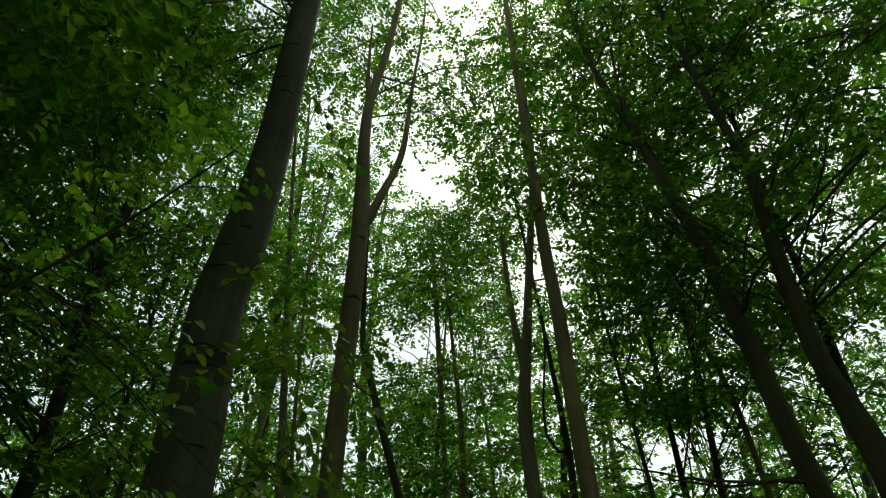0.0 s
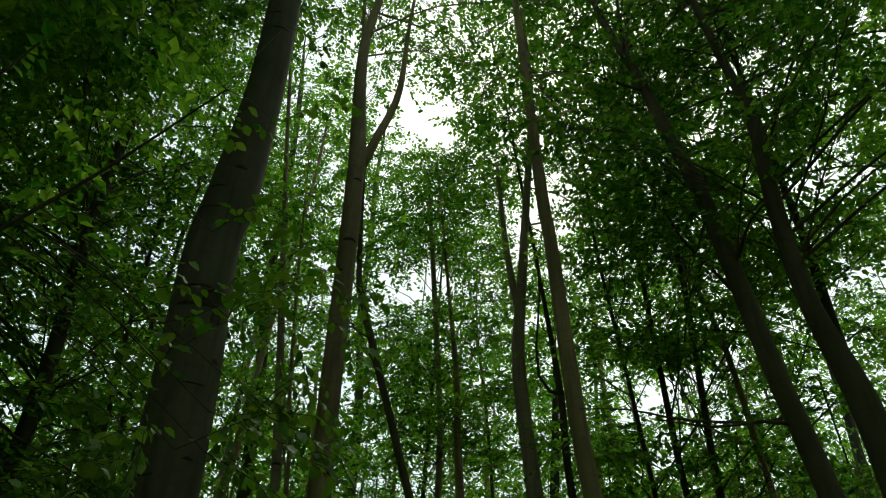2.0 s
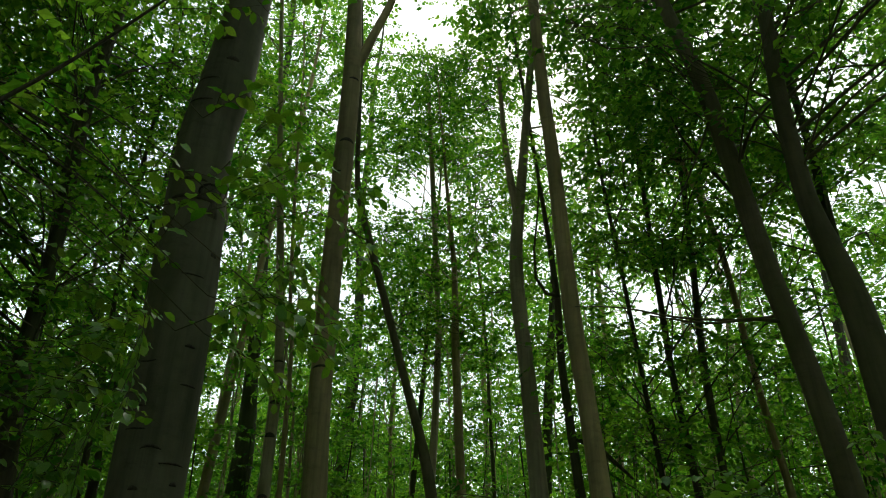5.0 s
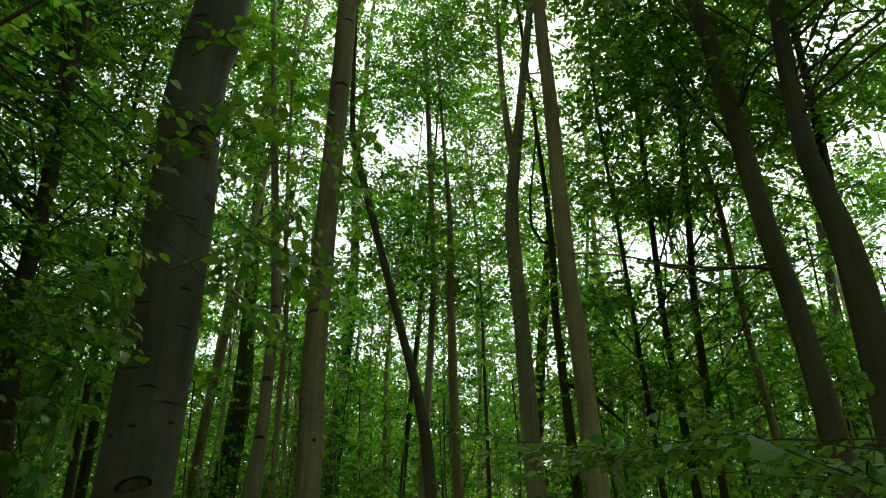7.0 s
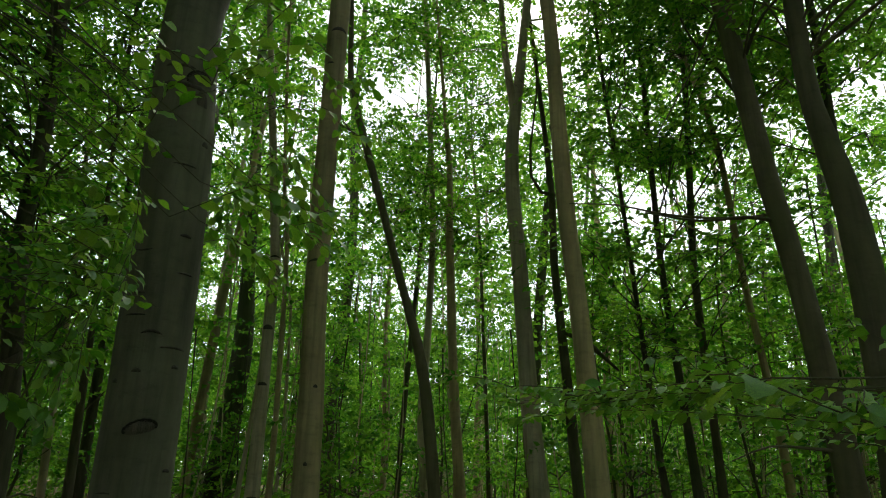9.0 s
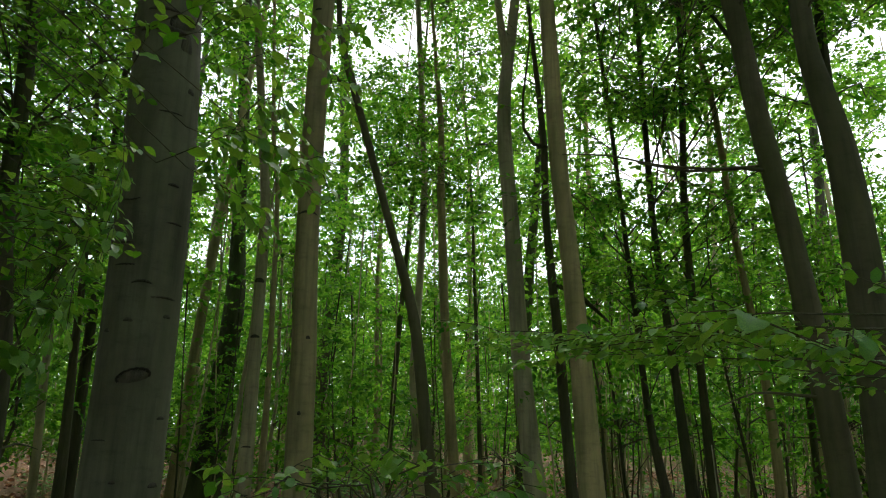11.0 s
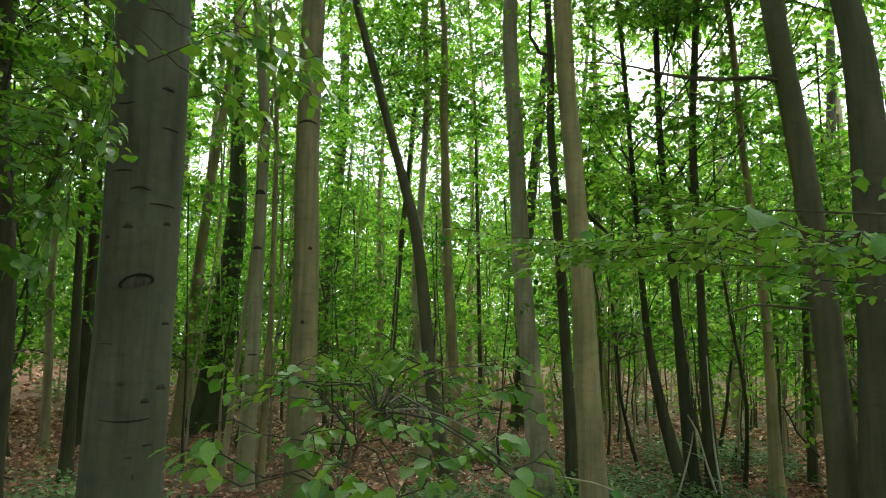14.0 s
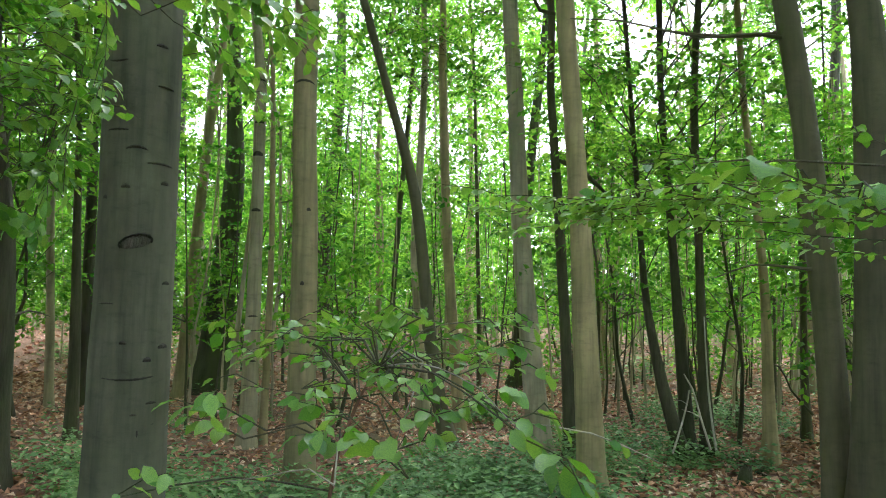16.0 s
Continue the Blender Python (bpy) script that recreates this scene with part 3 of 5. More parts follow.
tree("very thin brown stem close beside a pale beech", BEECH, [(0, -1.57, 7.13, 0.038), (1.04, -1.55, 7.14, 0.035), (2.23, -1.55, 7.13, 0.03), (4.07, -1.61, 7.12, 0.024), (4.5, -1.68, 7.1, 0.023)],
     9, (-1.9, 7.6, 4.5, 9, 1.0, 11, 0.085, 12, 0.5), 11, sides=10)
tree("leaning grey tree with a thin crooked trunk", BEECH, [(0, -3.39, 9.83, 0.092), (0.16, -3.39, 9.83, 0.089), (1.29, -3.33, 9.85, 0.074), (2.53, -3.26, 9.88, 0.075), (4.25, -3.14, 9.92, 0.068), (4.96, -3.06, 9.95, 0.06)],
     13, (-3.2, 10.6, 5.0, 13.5, 1.8, 24, 0.1, 15, 0.75), 12, sides=14, twigs=False)
tree("thin leaning sapling beside a pale beech", PALE, [(0, -2.01, 7.33, 0.037), (0.08, -2.01, 7.33, 0.036), (0.43, -1.98, 7.34, 0.033), (1.63, -1.89, 7.36, 0.024), (2.38, -1.84, 7.38, 0.019)],
     4.2, (-1.8, 7.6, 2.6, 4.4, 0.7, 6, 0.08, 10, 0.45), 13, sides=8)
tree("thin pale trunk on the leaf-strewn bank", PALE, [(0, -4.28, 8.15, 0.051), (0.17, -4.29, 8.14, 0.05), (1.22, -4.33, 8.12, 0.047), (2.29, -4.38, 8.09, 0.044), (3.79, -4.44, 8.06, 0.034), (5.24, -4.55, 8, 0.03)],
     12, (-4.6, 8.2, 3.0, 12, 1.8, 32, 0.085, 18, 0.7), 14, sides=12)
tree("thin dark trunk rising from the leaf litter", DARK, [(0, -3.25, 6.65, 0.061), (0.17, -3.26, 6.65, 0.059), (1.04, -3.27, 6.64, 0.049), (2.13, -3.31, 6.62, 0.038), (3.25, -3.35, 6.6, 0.028)],
     10, (-3.6, 6.6, 2.6, 11, 1.7, 30, 0.085, 18, 0.6), 15, sides=12)
tree("thin grey-brown trunk standing behind others on the bank", DARK, [(0, -4.12, 8.56, 0.072), (0.31, -4.12, 8.56, 0.07), (1.15, -4.13, 8.56, 0.067), (2.35, -4.14, 8.55, 0.064), (3.8, -4.17, 8.54, 0.051)],
     13, (-4.6, 9.0, 3.0, 13, 2.0, 32, 0.09, 18, 0.75), 16, sides=12, twigs=False)
tree("dark slim tree with a thick low crown of small leaves", DARK, [(0, -3.03, 5.18, 0.076), (0.3, -3.04, 5.18, 0.074), (1.75, -3.07, 5.16, 0.072), (3.01, -3.21, 5.07, 0.073), (4.15, -3.24, 5.05, 0.064), (5.04, -3.3, 5.01, 0.066), (5.85, -3.33, 5, 0.056)],
     12, (-4.3, 5.0, 2.6, 13, 2.7, 140, 0.085, 28, 0.72), 17, sides=16, dead_limbs=3)
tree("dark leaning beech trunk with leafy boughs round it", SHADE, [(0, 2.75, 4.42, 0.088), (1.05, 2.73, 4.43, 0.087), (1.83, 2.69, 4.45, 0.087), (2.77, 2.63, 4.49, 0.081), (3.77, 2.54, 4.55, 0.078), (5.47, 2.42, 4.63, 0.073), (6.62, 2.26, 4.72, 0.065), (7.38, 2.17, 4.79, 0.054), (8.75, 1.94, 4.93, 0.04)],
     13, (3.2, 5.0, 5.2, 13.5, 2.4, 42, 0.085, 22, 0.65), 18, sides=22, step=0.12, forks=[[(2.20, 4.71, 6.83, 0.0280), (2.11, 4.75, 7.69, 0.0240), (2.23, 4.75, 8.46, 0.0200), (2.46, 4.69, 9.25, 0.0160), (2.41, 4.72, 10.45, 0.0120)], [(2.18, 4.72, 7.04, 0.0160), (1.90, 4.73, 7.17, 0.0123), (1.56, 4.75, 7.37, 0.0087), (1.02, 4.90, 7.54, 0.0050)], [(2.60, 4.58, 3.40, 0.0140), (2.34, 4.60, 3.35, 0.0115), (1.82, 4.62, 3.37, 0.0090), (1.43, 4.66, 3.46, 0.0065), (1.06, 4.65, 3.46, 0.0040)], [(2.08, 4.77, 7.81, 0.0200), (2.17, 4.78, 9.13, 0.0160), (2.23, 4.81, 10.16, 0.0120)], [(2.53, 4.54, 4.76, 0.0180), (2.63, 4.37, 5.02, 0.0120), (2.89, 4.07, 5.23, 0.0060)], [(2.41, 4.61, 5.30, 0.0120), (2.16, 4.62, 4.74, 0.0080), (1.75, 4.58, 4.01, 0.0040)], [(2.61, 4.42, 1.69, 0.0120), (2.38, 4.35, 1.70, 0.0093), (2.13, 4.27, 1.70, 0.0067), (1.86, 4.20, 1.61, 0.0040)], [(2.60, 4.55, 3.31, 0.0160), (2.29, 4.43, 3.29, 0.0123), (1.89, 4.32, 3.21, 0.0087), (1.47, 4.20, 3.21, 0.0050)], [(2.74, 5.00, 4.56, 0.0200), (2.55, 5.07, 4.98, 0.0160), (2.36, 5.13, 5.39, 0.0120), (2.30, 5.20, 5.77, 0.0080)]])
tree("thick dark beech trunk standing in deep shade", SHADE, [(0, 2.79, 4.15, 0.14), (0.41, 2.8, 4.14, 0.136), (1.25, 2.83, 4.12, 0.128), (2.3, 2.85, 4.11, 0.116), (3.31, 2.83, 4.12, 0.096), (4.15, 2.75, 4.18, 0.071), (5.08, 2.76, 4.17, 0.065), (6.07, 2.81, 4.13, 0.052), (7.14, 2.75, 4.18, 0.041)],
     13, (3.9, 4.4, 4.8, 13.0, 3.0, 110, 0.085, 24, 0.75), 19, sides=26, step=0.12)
tree("slim dark trunk standing close behind a thick beech", DARK, [(0, 3.65, 5.38, 0.06), (0.58, 3.65, 5.38, 0.059), (4.67, 3.68, 5.36, 0.05), (5.04, 3.69, 5.35, 0.046), (5.63, 3.7, 5.34, 0.039)],
     12, (4.0, 6.0, 5.0, 12, 2.2, 40, 0.085, 18, 0.7), 29, sides=14)
tree("thin bent trunk with a crooked top", BEECH, [(0, 3.25, 6.2, 0.059), (0.28, 3.25, 6.2, 0.057), (0.9, 3.25, 6.2, 0.047), (1.89, 3.23, 6.21, 0.04), (3.31, 3.13, 6.27, 0.033), (4.93, 3.05, 6.3, 0.031), (6.27, 2.84, 6.42, 0.023)],
     9, (3.1, 6.6, 4.2, 9.5, 1.7, 22, 0.085, 16, 0.55), 20, sides=12)
tree("thin dark pole standing in the undergrowth", DARK, [(0, 4.02, 6.92, 0.045), (0.32, 4.02, 6.92, 0.044), (1.13, 4.02, 6.92, 0.035), (1.83, 4.03, 6.91, 0.033), (2.92, 4.02, 6.92, 0.03)],
     9, (4.2, 7.2, 3.0, 9.5, 1.6, 26, 0.085, 16, 0.6), 21, sides=10)
tree("dark bent stem of a close-standing cluster", DARK, [(0, 2.57, 6.51, 0.061), (0.16, 2.53, 6.53, 0.06), (0.69, 2.4, 6.58, 0.055), (1.4, 2.28, 6.63, 0.039), (2.02, 2.23, 6.64, 0.031), (2.82, 2.19, 6.66, 0.026)],
     8.5, (2.1, 6.5, 2.3, 8.5, 1.4, 32, 0.078, 15, 0.55), 22, sides=12)
tree("dark straight stem of a close-standing cluster", DARK, [(0, 2.69, 6.68, 0.069), (0.21, 2.68, 6.68, 0.067), (1.35, 2.62, 6.71, 0.051), (2.02, 2.58, 6.72, 0.04), (3.44, 2.5, 6.75, 0.035), (4.05, 2.49, 6.76, 0.034)],
     11, (2.5, 6.4, 2.7, 11, 1.7, 34, 0.078, 16, 0.55), 23, sides=12)
tree("dark mossy stem of a close-standing cluster", DARK, [(0, 2.86, 6.61, 0.062), (0.23, 2.85, 6.61, 0.061), (1.13, 2.82, 6.62, 0.05), (2.02, 2.81, 6.63, 0.04), (3.42, 2.79, 6.64, 0.04), (4.13, 2.82, 6.63, 0.037)],
     11, (3.0, 6.4, 2.7, 11, 1.7, 34, 0.078, 16, 0.55), 24, sides=12)
tree("dark dead-topped trunk with a swollen base", OAK, [(0, 1.66, 11.18, 0.131), (1.26, 1.7, 11.17, 0.08), (3.27, 1.83, 11.15, 0.082), (4.44, 1.92, 11.14, 0.082), (5.53, 2.04, 11.12, 0.068)],
     8, (2.3, 11.4, 5.0, 9, 1.6, 16, 0.1, 13, 0.7), 25, sides=16, twigs=False)
tree("very thin dark pole far between the trunks", DARK, [(0, 1.01, 10.95, 0.042), (0.07, 1.01, 10.95, 0.041), (1.81, 0.98, 10.96, 0.033), (4.18, 0.91, 10.96, 0.028), (5.64, 0.86, 10.97, 0.024)],
     9, (1.0, 11.2, 3.0, 9.5, 1.4, 16, 0.1, 13, 0.6), 26, sides=8, twigs=False)
tree("thin dark trunk among young beeches", DARK, [(0, -0.29, 10, 0.039), (0.09, -0.31, 10, 0.037), (0.75, -0.4, 9.99, 0.038), (2.01, -0.35, 9.99, 0.039), (2.77, -0.31, 10, 0.04)],
     10, (-0.3, 10.4, 3.4, 10, 1.6, 19, 0.1, 13, 0.65), 27, sides=10, twigs=False)

bark_mark(big_beech, big_axis, 1.69, 0.00, 0.143, 0.063, lift=0.009, bow=0.1, eye=True, tilt=0.22)
bark_mark(big_beech, big_axis, 2.65, 0.49, 0.061, 0.017, lift=0.006, bow=0.3)
bark_mark(big_beech, big_axis, 1.95, -0.30, 0.045, 0.020, lift=0.006, bow=0.3)
bark_mark(big_beech, big_axis, 1.98, 0.71, 0.044, 0.019, lift=0.006, bow=0.3)
bark_mark(big_beech, big_axis, 1.90, -0.89, 0.032, 0.019, lift=0.006, bow=0.3)
bark_mark(big_beech, big_axis, 2.14, -0.06, 0.096, 0.015, lift=0.006, bow=0.9)
bark_mark(big_beech, big_axis, 2.07, 0.58, 0.136, 0.011, lift=0.006, bow=0.5)
bark_mark(big_beech, big_axis, 2.55, -0.62, 0.102, 0.009, lift=0.006, bow=-0.9)
bark_mark(big_beech, big_axis, 2.33, -0.62, 0.091, 0.009, lift=0.006, bow=0.3)
bark_mark(big_beech, big_axis, 2.22, -0.57, 0.107, 0.009, lift=0.006, bow=0.3)
bark_mark(big_beech, big_axis, 1.05, -0.06, 0.259, 0.011, lift=0.006, bow=-1.2)
bark_mark(big_beech, big_axis, 1.40, -0.71, 0.089, 0.009, lift=0.006, bow=0.3)
bark_mark(big_beech, big_axis, 1.22, -0.18, 0.031, 0.016, lift=0.006, bow=0.3)
bark_mark(big_beech, big_axis, 1.20, 0.89, 0.065, 0.023, lift=0.006, bow=0.3)
bark_mark(big_beech, big_axis, 1.14, 0.43, 0.042, 0.020, lift=0.006, bow=0.3)
bark_mark(big_beech, big_axis, 0.94, 0.60, 0.069, 0.017, lift=0.006, bow=0.3)
bark_mark(big_beech, big_axis, 0.89, 0.16, 0.057, 0.020, lift=0.006, bow=0.3)
bark_mark(big_beech, big_axis, 0.84, 0.67, 0.053, 0.015, lift=0.006, bow=0.3)
bark_mark(big_beech, big_axis, 1.50, 0.89, 0.049, 0.015, lift=0.006, bow=0.3)
bark_mark(big_beech, big_axis, 0.80, 0.26, 0.021, 0.104, lift=0.006, bow=0)
bark_mark(big_beech, big_axis, 0.71, 0.05, 0.062, 0.009, lift=0.006, bow=0.3)
bark_mark(big_beech, big_axis, 2.45, 0.65, 0.094, 0.010, lift=0.006, bow=0.3)
bark_mark(big_beech, big_axis, 3.58, 0.37, 0.129, 0.084, lift=0.009, bow=0.1, eye=True, tilt=0.22)
bark_mark(big_beech, big_axis, 3.64, -0.22, 0.160, 0.022, lift=0.006, bow=0.3)
bark_mark(big_beech, big_axis, 3.52, 0.13, 0.191, 0.027, lift=0.006, bow=0.3)
bark_mark(big_beech, big_axis, 3.47, 0.56, 0.070, 0.109, lift=0.006, bow=0.3)
bark_mark(big_beech, big_axis, 3.20, 0.80, 0.044, 0.035, lift=0.006, bow=0.3)
bark_mark(big_beech, big_axis, 3.04, 0.22, 0.121, 0.008, lift=0.006, bow=0.3)
bark_mark(big_beech, big_axis, 4.23, -0.66, 0.171, 0.010, lift=0.006, bow=0.3)
bark_mark(big_beech, big_axis, 4.41, -0.67, 0.153, 0.010, lift=0.006, bow=0.3)
bark_mark(big_beech, big_axis, 3.52, -0.37, 0.192, 0.027, lift=0.006, bow=0.3)
bark_mark(big_beech, big_axis, 4.77, -0.40, 0.078, 0.033, lift=0.006, bow=0.3)
bark_mark(big_beech, big_axis, 4.59, 0.03, 0.084, 0.037, lift=0.006, bow=0.3)
bark_mark(big_beech, big_axis, 6.83, -0.23, 0.152, 0.014, lift=0.006, bow=0.3)
bark_mark(big_beech, big_axis, 6.15, 0.03, 0.160, 0.013, lift=0.006, bow=0.3)
bark_mark(big_beech, big_axis, 6.34, -0.44, 0.096, 0.017, lift=0.006, bow=0.3)
bark_mark(fork_beech, fork_axis, 3.16, -0.07, 0.169, 0.019, lift=0.006, bow=1.0)
bark_mark(fork_beech, fork_axis, 5.43, 0.16, 0.148, 0.037, lift=0.006, bow=0.6)
bark_mark(fork_beech, fork_axis, 5.06, -0.45, 0.063, 0.018, lift=0.006, bow=0.3)
bark_mark(fork_beech, fork_axis, 2.14, 0.28, 0.035, 0.024, lift=0.006, bow=0.3)
bark_mark(fork_beech, fork_axis, 1.57, -0.14, 0.030, 0.027, lift=0.006, bow=0.3)
bark_mark(fork_beech, fork_axis, 6.21, 0.34, 0.108, 0.025, lift=0.006, bow=0.3)
bark_mark(pale_beech, pale_axis, 3.75, -0.07, 0.119, 0.021, lift=0.006, bow=0.3)
bark_mark(pale_beech, pale_axis, 2.96, -0.19, 0.117, 0.049, lift=0.006, bow=0.3)
bark_mark(pale_beech, pale_axis, 2.37, -0.23, 0.105, 0.033, lift=0.006, bow=0.3)
bark_mark(pale_beech, pale_axis, 3.30, -0.05, 0.106, 0.037, lift=0.006, bow=0.3)
bark_mark(pale_beech, pale_axis, 1.28, -0.04, 0.103, 0.016, lift=0.006, bow=0.3)
bark_mark(pale_beech, pale_axis, 0.83, 0.10, 0.091, 0.016, lift=0.006, bow=0.3)


# ---- trees farther off: five kinds, repeated through the wood ----
def far_tree(label, seed, height, radius, crown, mat, x=0.0, y=0.0):
    rg = np.random.default_rng(seed)
    st, cx, cy = [], x, y
    for z in np.linspace(0, height * 0.7, 6):
        st.append((float(z), cx, cy, radius * (1 - 0.75 * z / height)))
        cx += rg.normal(0, 0.12 if crown else 0.04)
        cy += rg.normal(0, 0.12 if crown else 0.04)
    return tree(label, mat, st, height, (x, y, *crown) if crown else None, seed, group="trees of the wood", sides=9, step=0.8, twigs=False, flare=0.4, dead_limbs=0 if crown else 2)


# label, height, trunk radius, crown (foot, top, spread, clumps, leaf, sprays, clump radius), bark
KINDS = [
    ("slender beech with bright leaves far in the wood", 15, 0.10, (4.0, 15.5, 2.7, 22, 0.115, 24, 0.75), BEECH),
    ("tall dark-barked tree far in the wood", 17, 0.15, (6.0, 17.5, 3.3, 26, 0.125, 24, 0.8), DARK),
    ("thin young beech pole far in the wood", 10, 0.05, (2.5, 10.5, 1.8, 16, 0.1, 18, 0.6), BEECH),
    ("pale thin trunk far in the wood", 13, 0.075, (3.0, 13.5, 2.3, 20, 0.115, 20, 0.7), PALE),
]
SPOTS = []
rg = np.random.default_rng(77)
for ring, n, spread in ((13.5, 9, 1.4), (18, 13, 2.0), (24, 17, 2.6), (32, 22, 3.2)):
    for i in range(n):
        a = radians(-48 + 96 * (i + rg.uniform(0.0, 1.0)) / n)
        d = ring + rg.uniform(-spread, spread)
        label, height, radius, crown, mat = KINDS[[0, 2, 3, 1, 2, 0, 3][i % 7]]
        tall = rg.uniform(0.85, 1.12)
        crown = (crown[0] * tall, crown[1] * tall) + crown[2:]
        far_tree(label, 2000 + int(ring) * 40 + i, height * tall, radius, crown, mat, d * math.sin(a), d * math.cos(a))

GAPS_ON[0] = False   # these kinds are shaped at the origin
FAR = [
    far_tree("unseen broad beech with a deep dark crown, added to block light", 205, 15, 0.16, (5.0, 15.5, 4.2, 80, 0.15, 22, 1.3), BEECH),
    far_tree("side beech with low leafy boughs, added for shade", 206, 13, 0.11, (2.6, 13.5, 2.7, 74, 0.1, 24, 0.85), BEECH),
    far_tree("thin bare sapling pole between the trees", 207, 6.5, 0.028, (3.6, 7.0, 0.8, 5, 0.085, 8, 0.45), PALE),
    far_tree("very thin dark sapling pole between the trees", 208, 5.0, 0.022, (2.6, 5.4, 0.7, 5, 0.085, 8, 0.4), DARK),
    far_tree("bare thin grey sapling stem in the thicket", 209, 4.2, 0.016, None, PALE),
    far_tree("bare thin dark sapling stem in the thicket", 210, 3.4, 0.014, None, DARK),
]
GAPS_ON[0] = True
# unseen trees added beside and behind the camera to block low sky light
for x, y in ((-3.6, -2.6), (0.2, -4.2), (3.8, -2.4), (-6.6, -3.2), (6.6, -3.6), (-9.5, 4.0), (9.5, 4.5), (-5.0, 0.2)):
    SPOTS.append((x, y, 0))
# side trees added to darken the edges; only their high boughs come into view
for x, y in ((-4.6, 1.6), (-5.4, 3.2), (-6.8, 6.4), (-6.6, 4.6), (5.2, -0.6), (6.8, 3.4)):
    SPOTS.append((x, y, 1))
for i in range(70):   # bare thin poles between the trees
    a = radians(rg.uniform(-38, 38))
    d = rg.uniform(8.5, 24)
    SPOTS.append((d * math.sin(a), d * math.cos(a), 2 + i % 2))
for i in range(126):   # bare stems, thickest on one side of the glade
    a = radians(rg.uniform(14, 38) if i % 3 else rg.uniform(-34, 14))
    d = rg.uniform(8.0, 17)
    SPOTS.append((d * math.sin(a), d * math.cos(a), 4 + (i * 7 % 5 > 2)))
used = set()
for x, y, k in SPOTS:
    z = float(ground_height(np.array(x), np.array(y)))
    m = pose(x, y, z, 0, 0, float(rg.uniform(0, 360)))
    if k not in used:
        used.add(k)
        FAR[k].matrix_basis = m
    else:
        copy_thing(FAR[k], m)


def thicket(name, label, seed, rings):
    """Understorey too far off to tell its plants apart: leaves in uneven clouds, thicker near the ground."""
    rg = np.random.default_rng(seed)
    out = []
    for d0, d1, a0, a1, z0, z1, clouds, per, leaf, cr in rings:
        a = np.radians(rg.uniform(a0, a1, clouds))
        d = rg.uniform(d0, d1, clouds)
        z = z0 + (z1 - z0) * rg.uniform(0, 1, clouds) ** 1.35 + 0.25
        c = np.column_stack([d * np.sin(a), d * np.cos(a), z])
        c = np.repeat(c, per, axis=0)
        p = c + unit(rg.normal(0, 1, c.shape)) * (cr * rg.uniform(0.1, 1, len(c)) ** 0.6)[:, None] * np.array([1, 1, 0.45])
        p[:, 2] = np.maximum(p[:, 2], 0.15) + ground_height(p[:, 0], p[:, 1])
        p = p[open_sky(p)]
        h = rg.normal(0, 1, p.shape) * np.array([1, 1, 0.35])
        u = np.array([0, 0, 0.7]) + rg.normal(0, 0.8, p.shape)
        out.append((p, h, u, leaf * rg.uniform(0.6, 1.3, len(p))))
    P, H, U, S = (np.concatenate([o[k] for o in out]) for k in range(4))
    me = leaf_mesh(name, P, H, U, S, wide=0.95, corner=True)
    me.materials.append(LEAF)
    tagged(new(name, me), label, "thicket", kind="stuff")


thicket("far_thicket", "bright green understorey far off between the trunks", 61, [
    (10, 20, -50, 50, 0.7, 4.4, 260, 220, 0.085, 0.75), (10, 22, -50, 50, 0.2, 1.6, 200, 120, 0.085, 0.8), (20, 34, -50, 50, 0.9, 6.2, 520, 240, 0.14, 1.2),
    (34, 62, -52, 52, 0, 8, 1300, 120, 0.31, 2.3), (24, 44, -52, 52, 7, 15, 260, 110, 0.22, 1.7), (44, 75, -52, 52, 6, 17, 300, 110, 0.38, 2.6)])
# out of view round the camera's back, added to keep low light off the trunks
thicket("unseen_thicket", "unseen dense green understorey added to block low sky light", 62, [
    (5.5, 10, 75, 285, 0, 5, 220, 50, 0.26, 1.1), (9, 17, 50, 310, 0, 7, 420, 44, 0.42, 1.3), (22, 40, 50, 310, 0, 11, 620, 44, 0.7, 2.2)])


# ---- young beeches under the trees: thin stems with level layers of leaves ----
def young(label, seed, height, layers, spread, leaf):
    rg = np.random.default_rng(seed)
    st, x = [], 0.0
    for z in np.linspace(0, height, 5):
        st.append((float(z), x, rg.normal(0, 0.05), 0.022 * (1 - 0.7 * z / height)))
        x += rg.normal(0, 0.1)
    return tree(label, DARK, st, height + 0.3, (0, 0, 0.42 * height, height + 0.2, spread, layers, leaf, 12, 0.55), seed,
                "young tree", "young beeches in the understorey", sides=7, step=0.4, flare=0.2, name="young_tree", twigs=False)


GAPS_ON[0] = False
YOUNG = [
    young("thin young beech with level layers of green leaves", 301, 3.6, 14, 1.3, 0.085),
    young("low young beech with spreading green leaves", 302, 2.2, 10, 1.1, 0.085),
    young("tall thin young beech with sparse green leaves", 303, 4.0, 14, 1.3, 0.085),
]
GAPS_ON[0] = True
rg = np.random.default_rng(78)
used = set()
YSPOTS = [(-0.9, 7.9, 1), (-5.2, 6.6, 1), (5.0, 6.4, 0), (0.4, 10.4, 0), (-1.4, 10.4, 0), (-4.6, 7.4, 0), (4.6, 8.6, 2), (-6.0, 8.8, 2), (4.0, 5.9, 1), (-2.4, 9.2, 1), (3.3, 6.9, 0), (2.6, 8.0, 0), (2.0, 7.5, 2)]
for i in range(13):
    a = radians(-42 + 84 * (i + rg.uniform(0.1, 0.9)) / 13)
    d = rg.uniform(9.5, 16)
    YSPOTS.append((d * math.sin(a), d * math.cos(a), int(rg.integers(0, 3))))
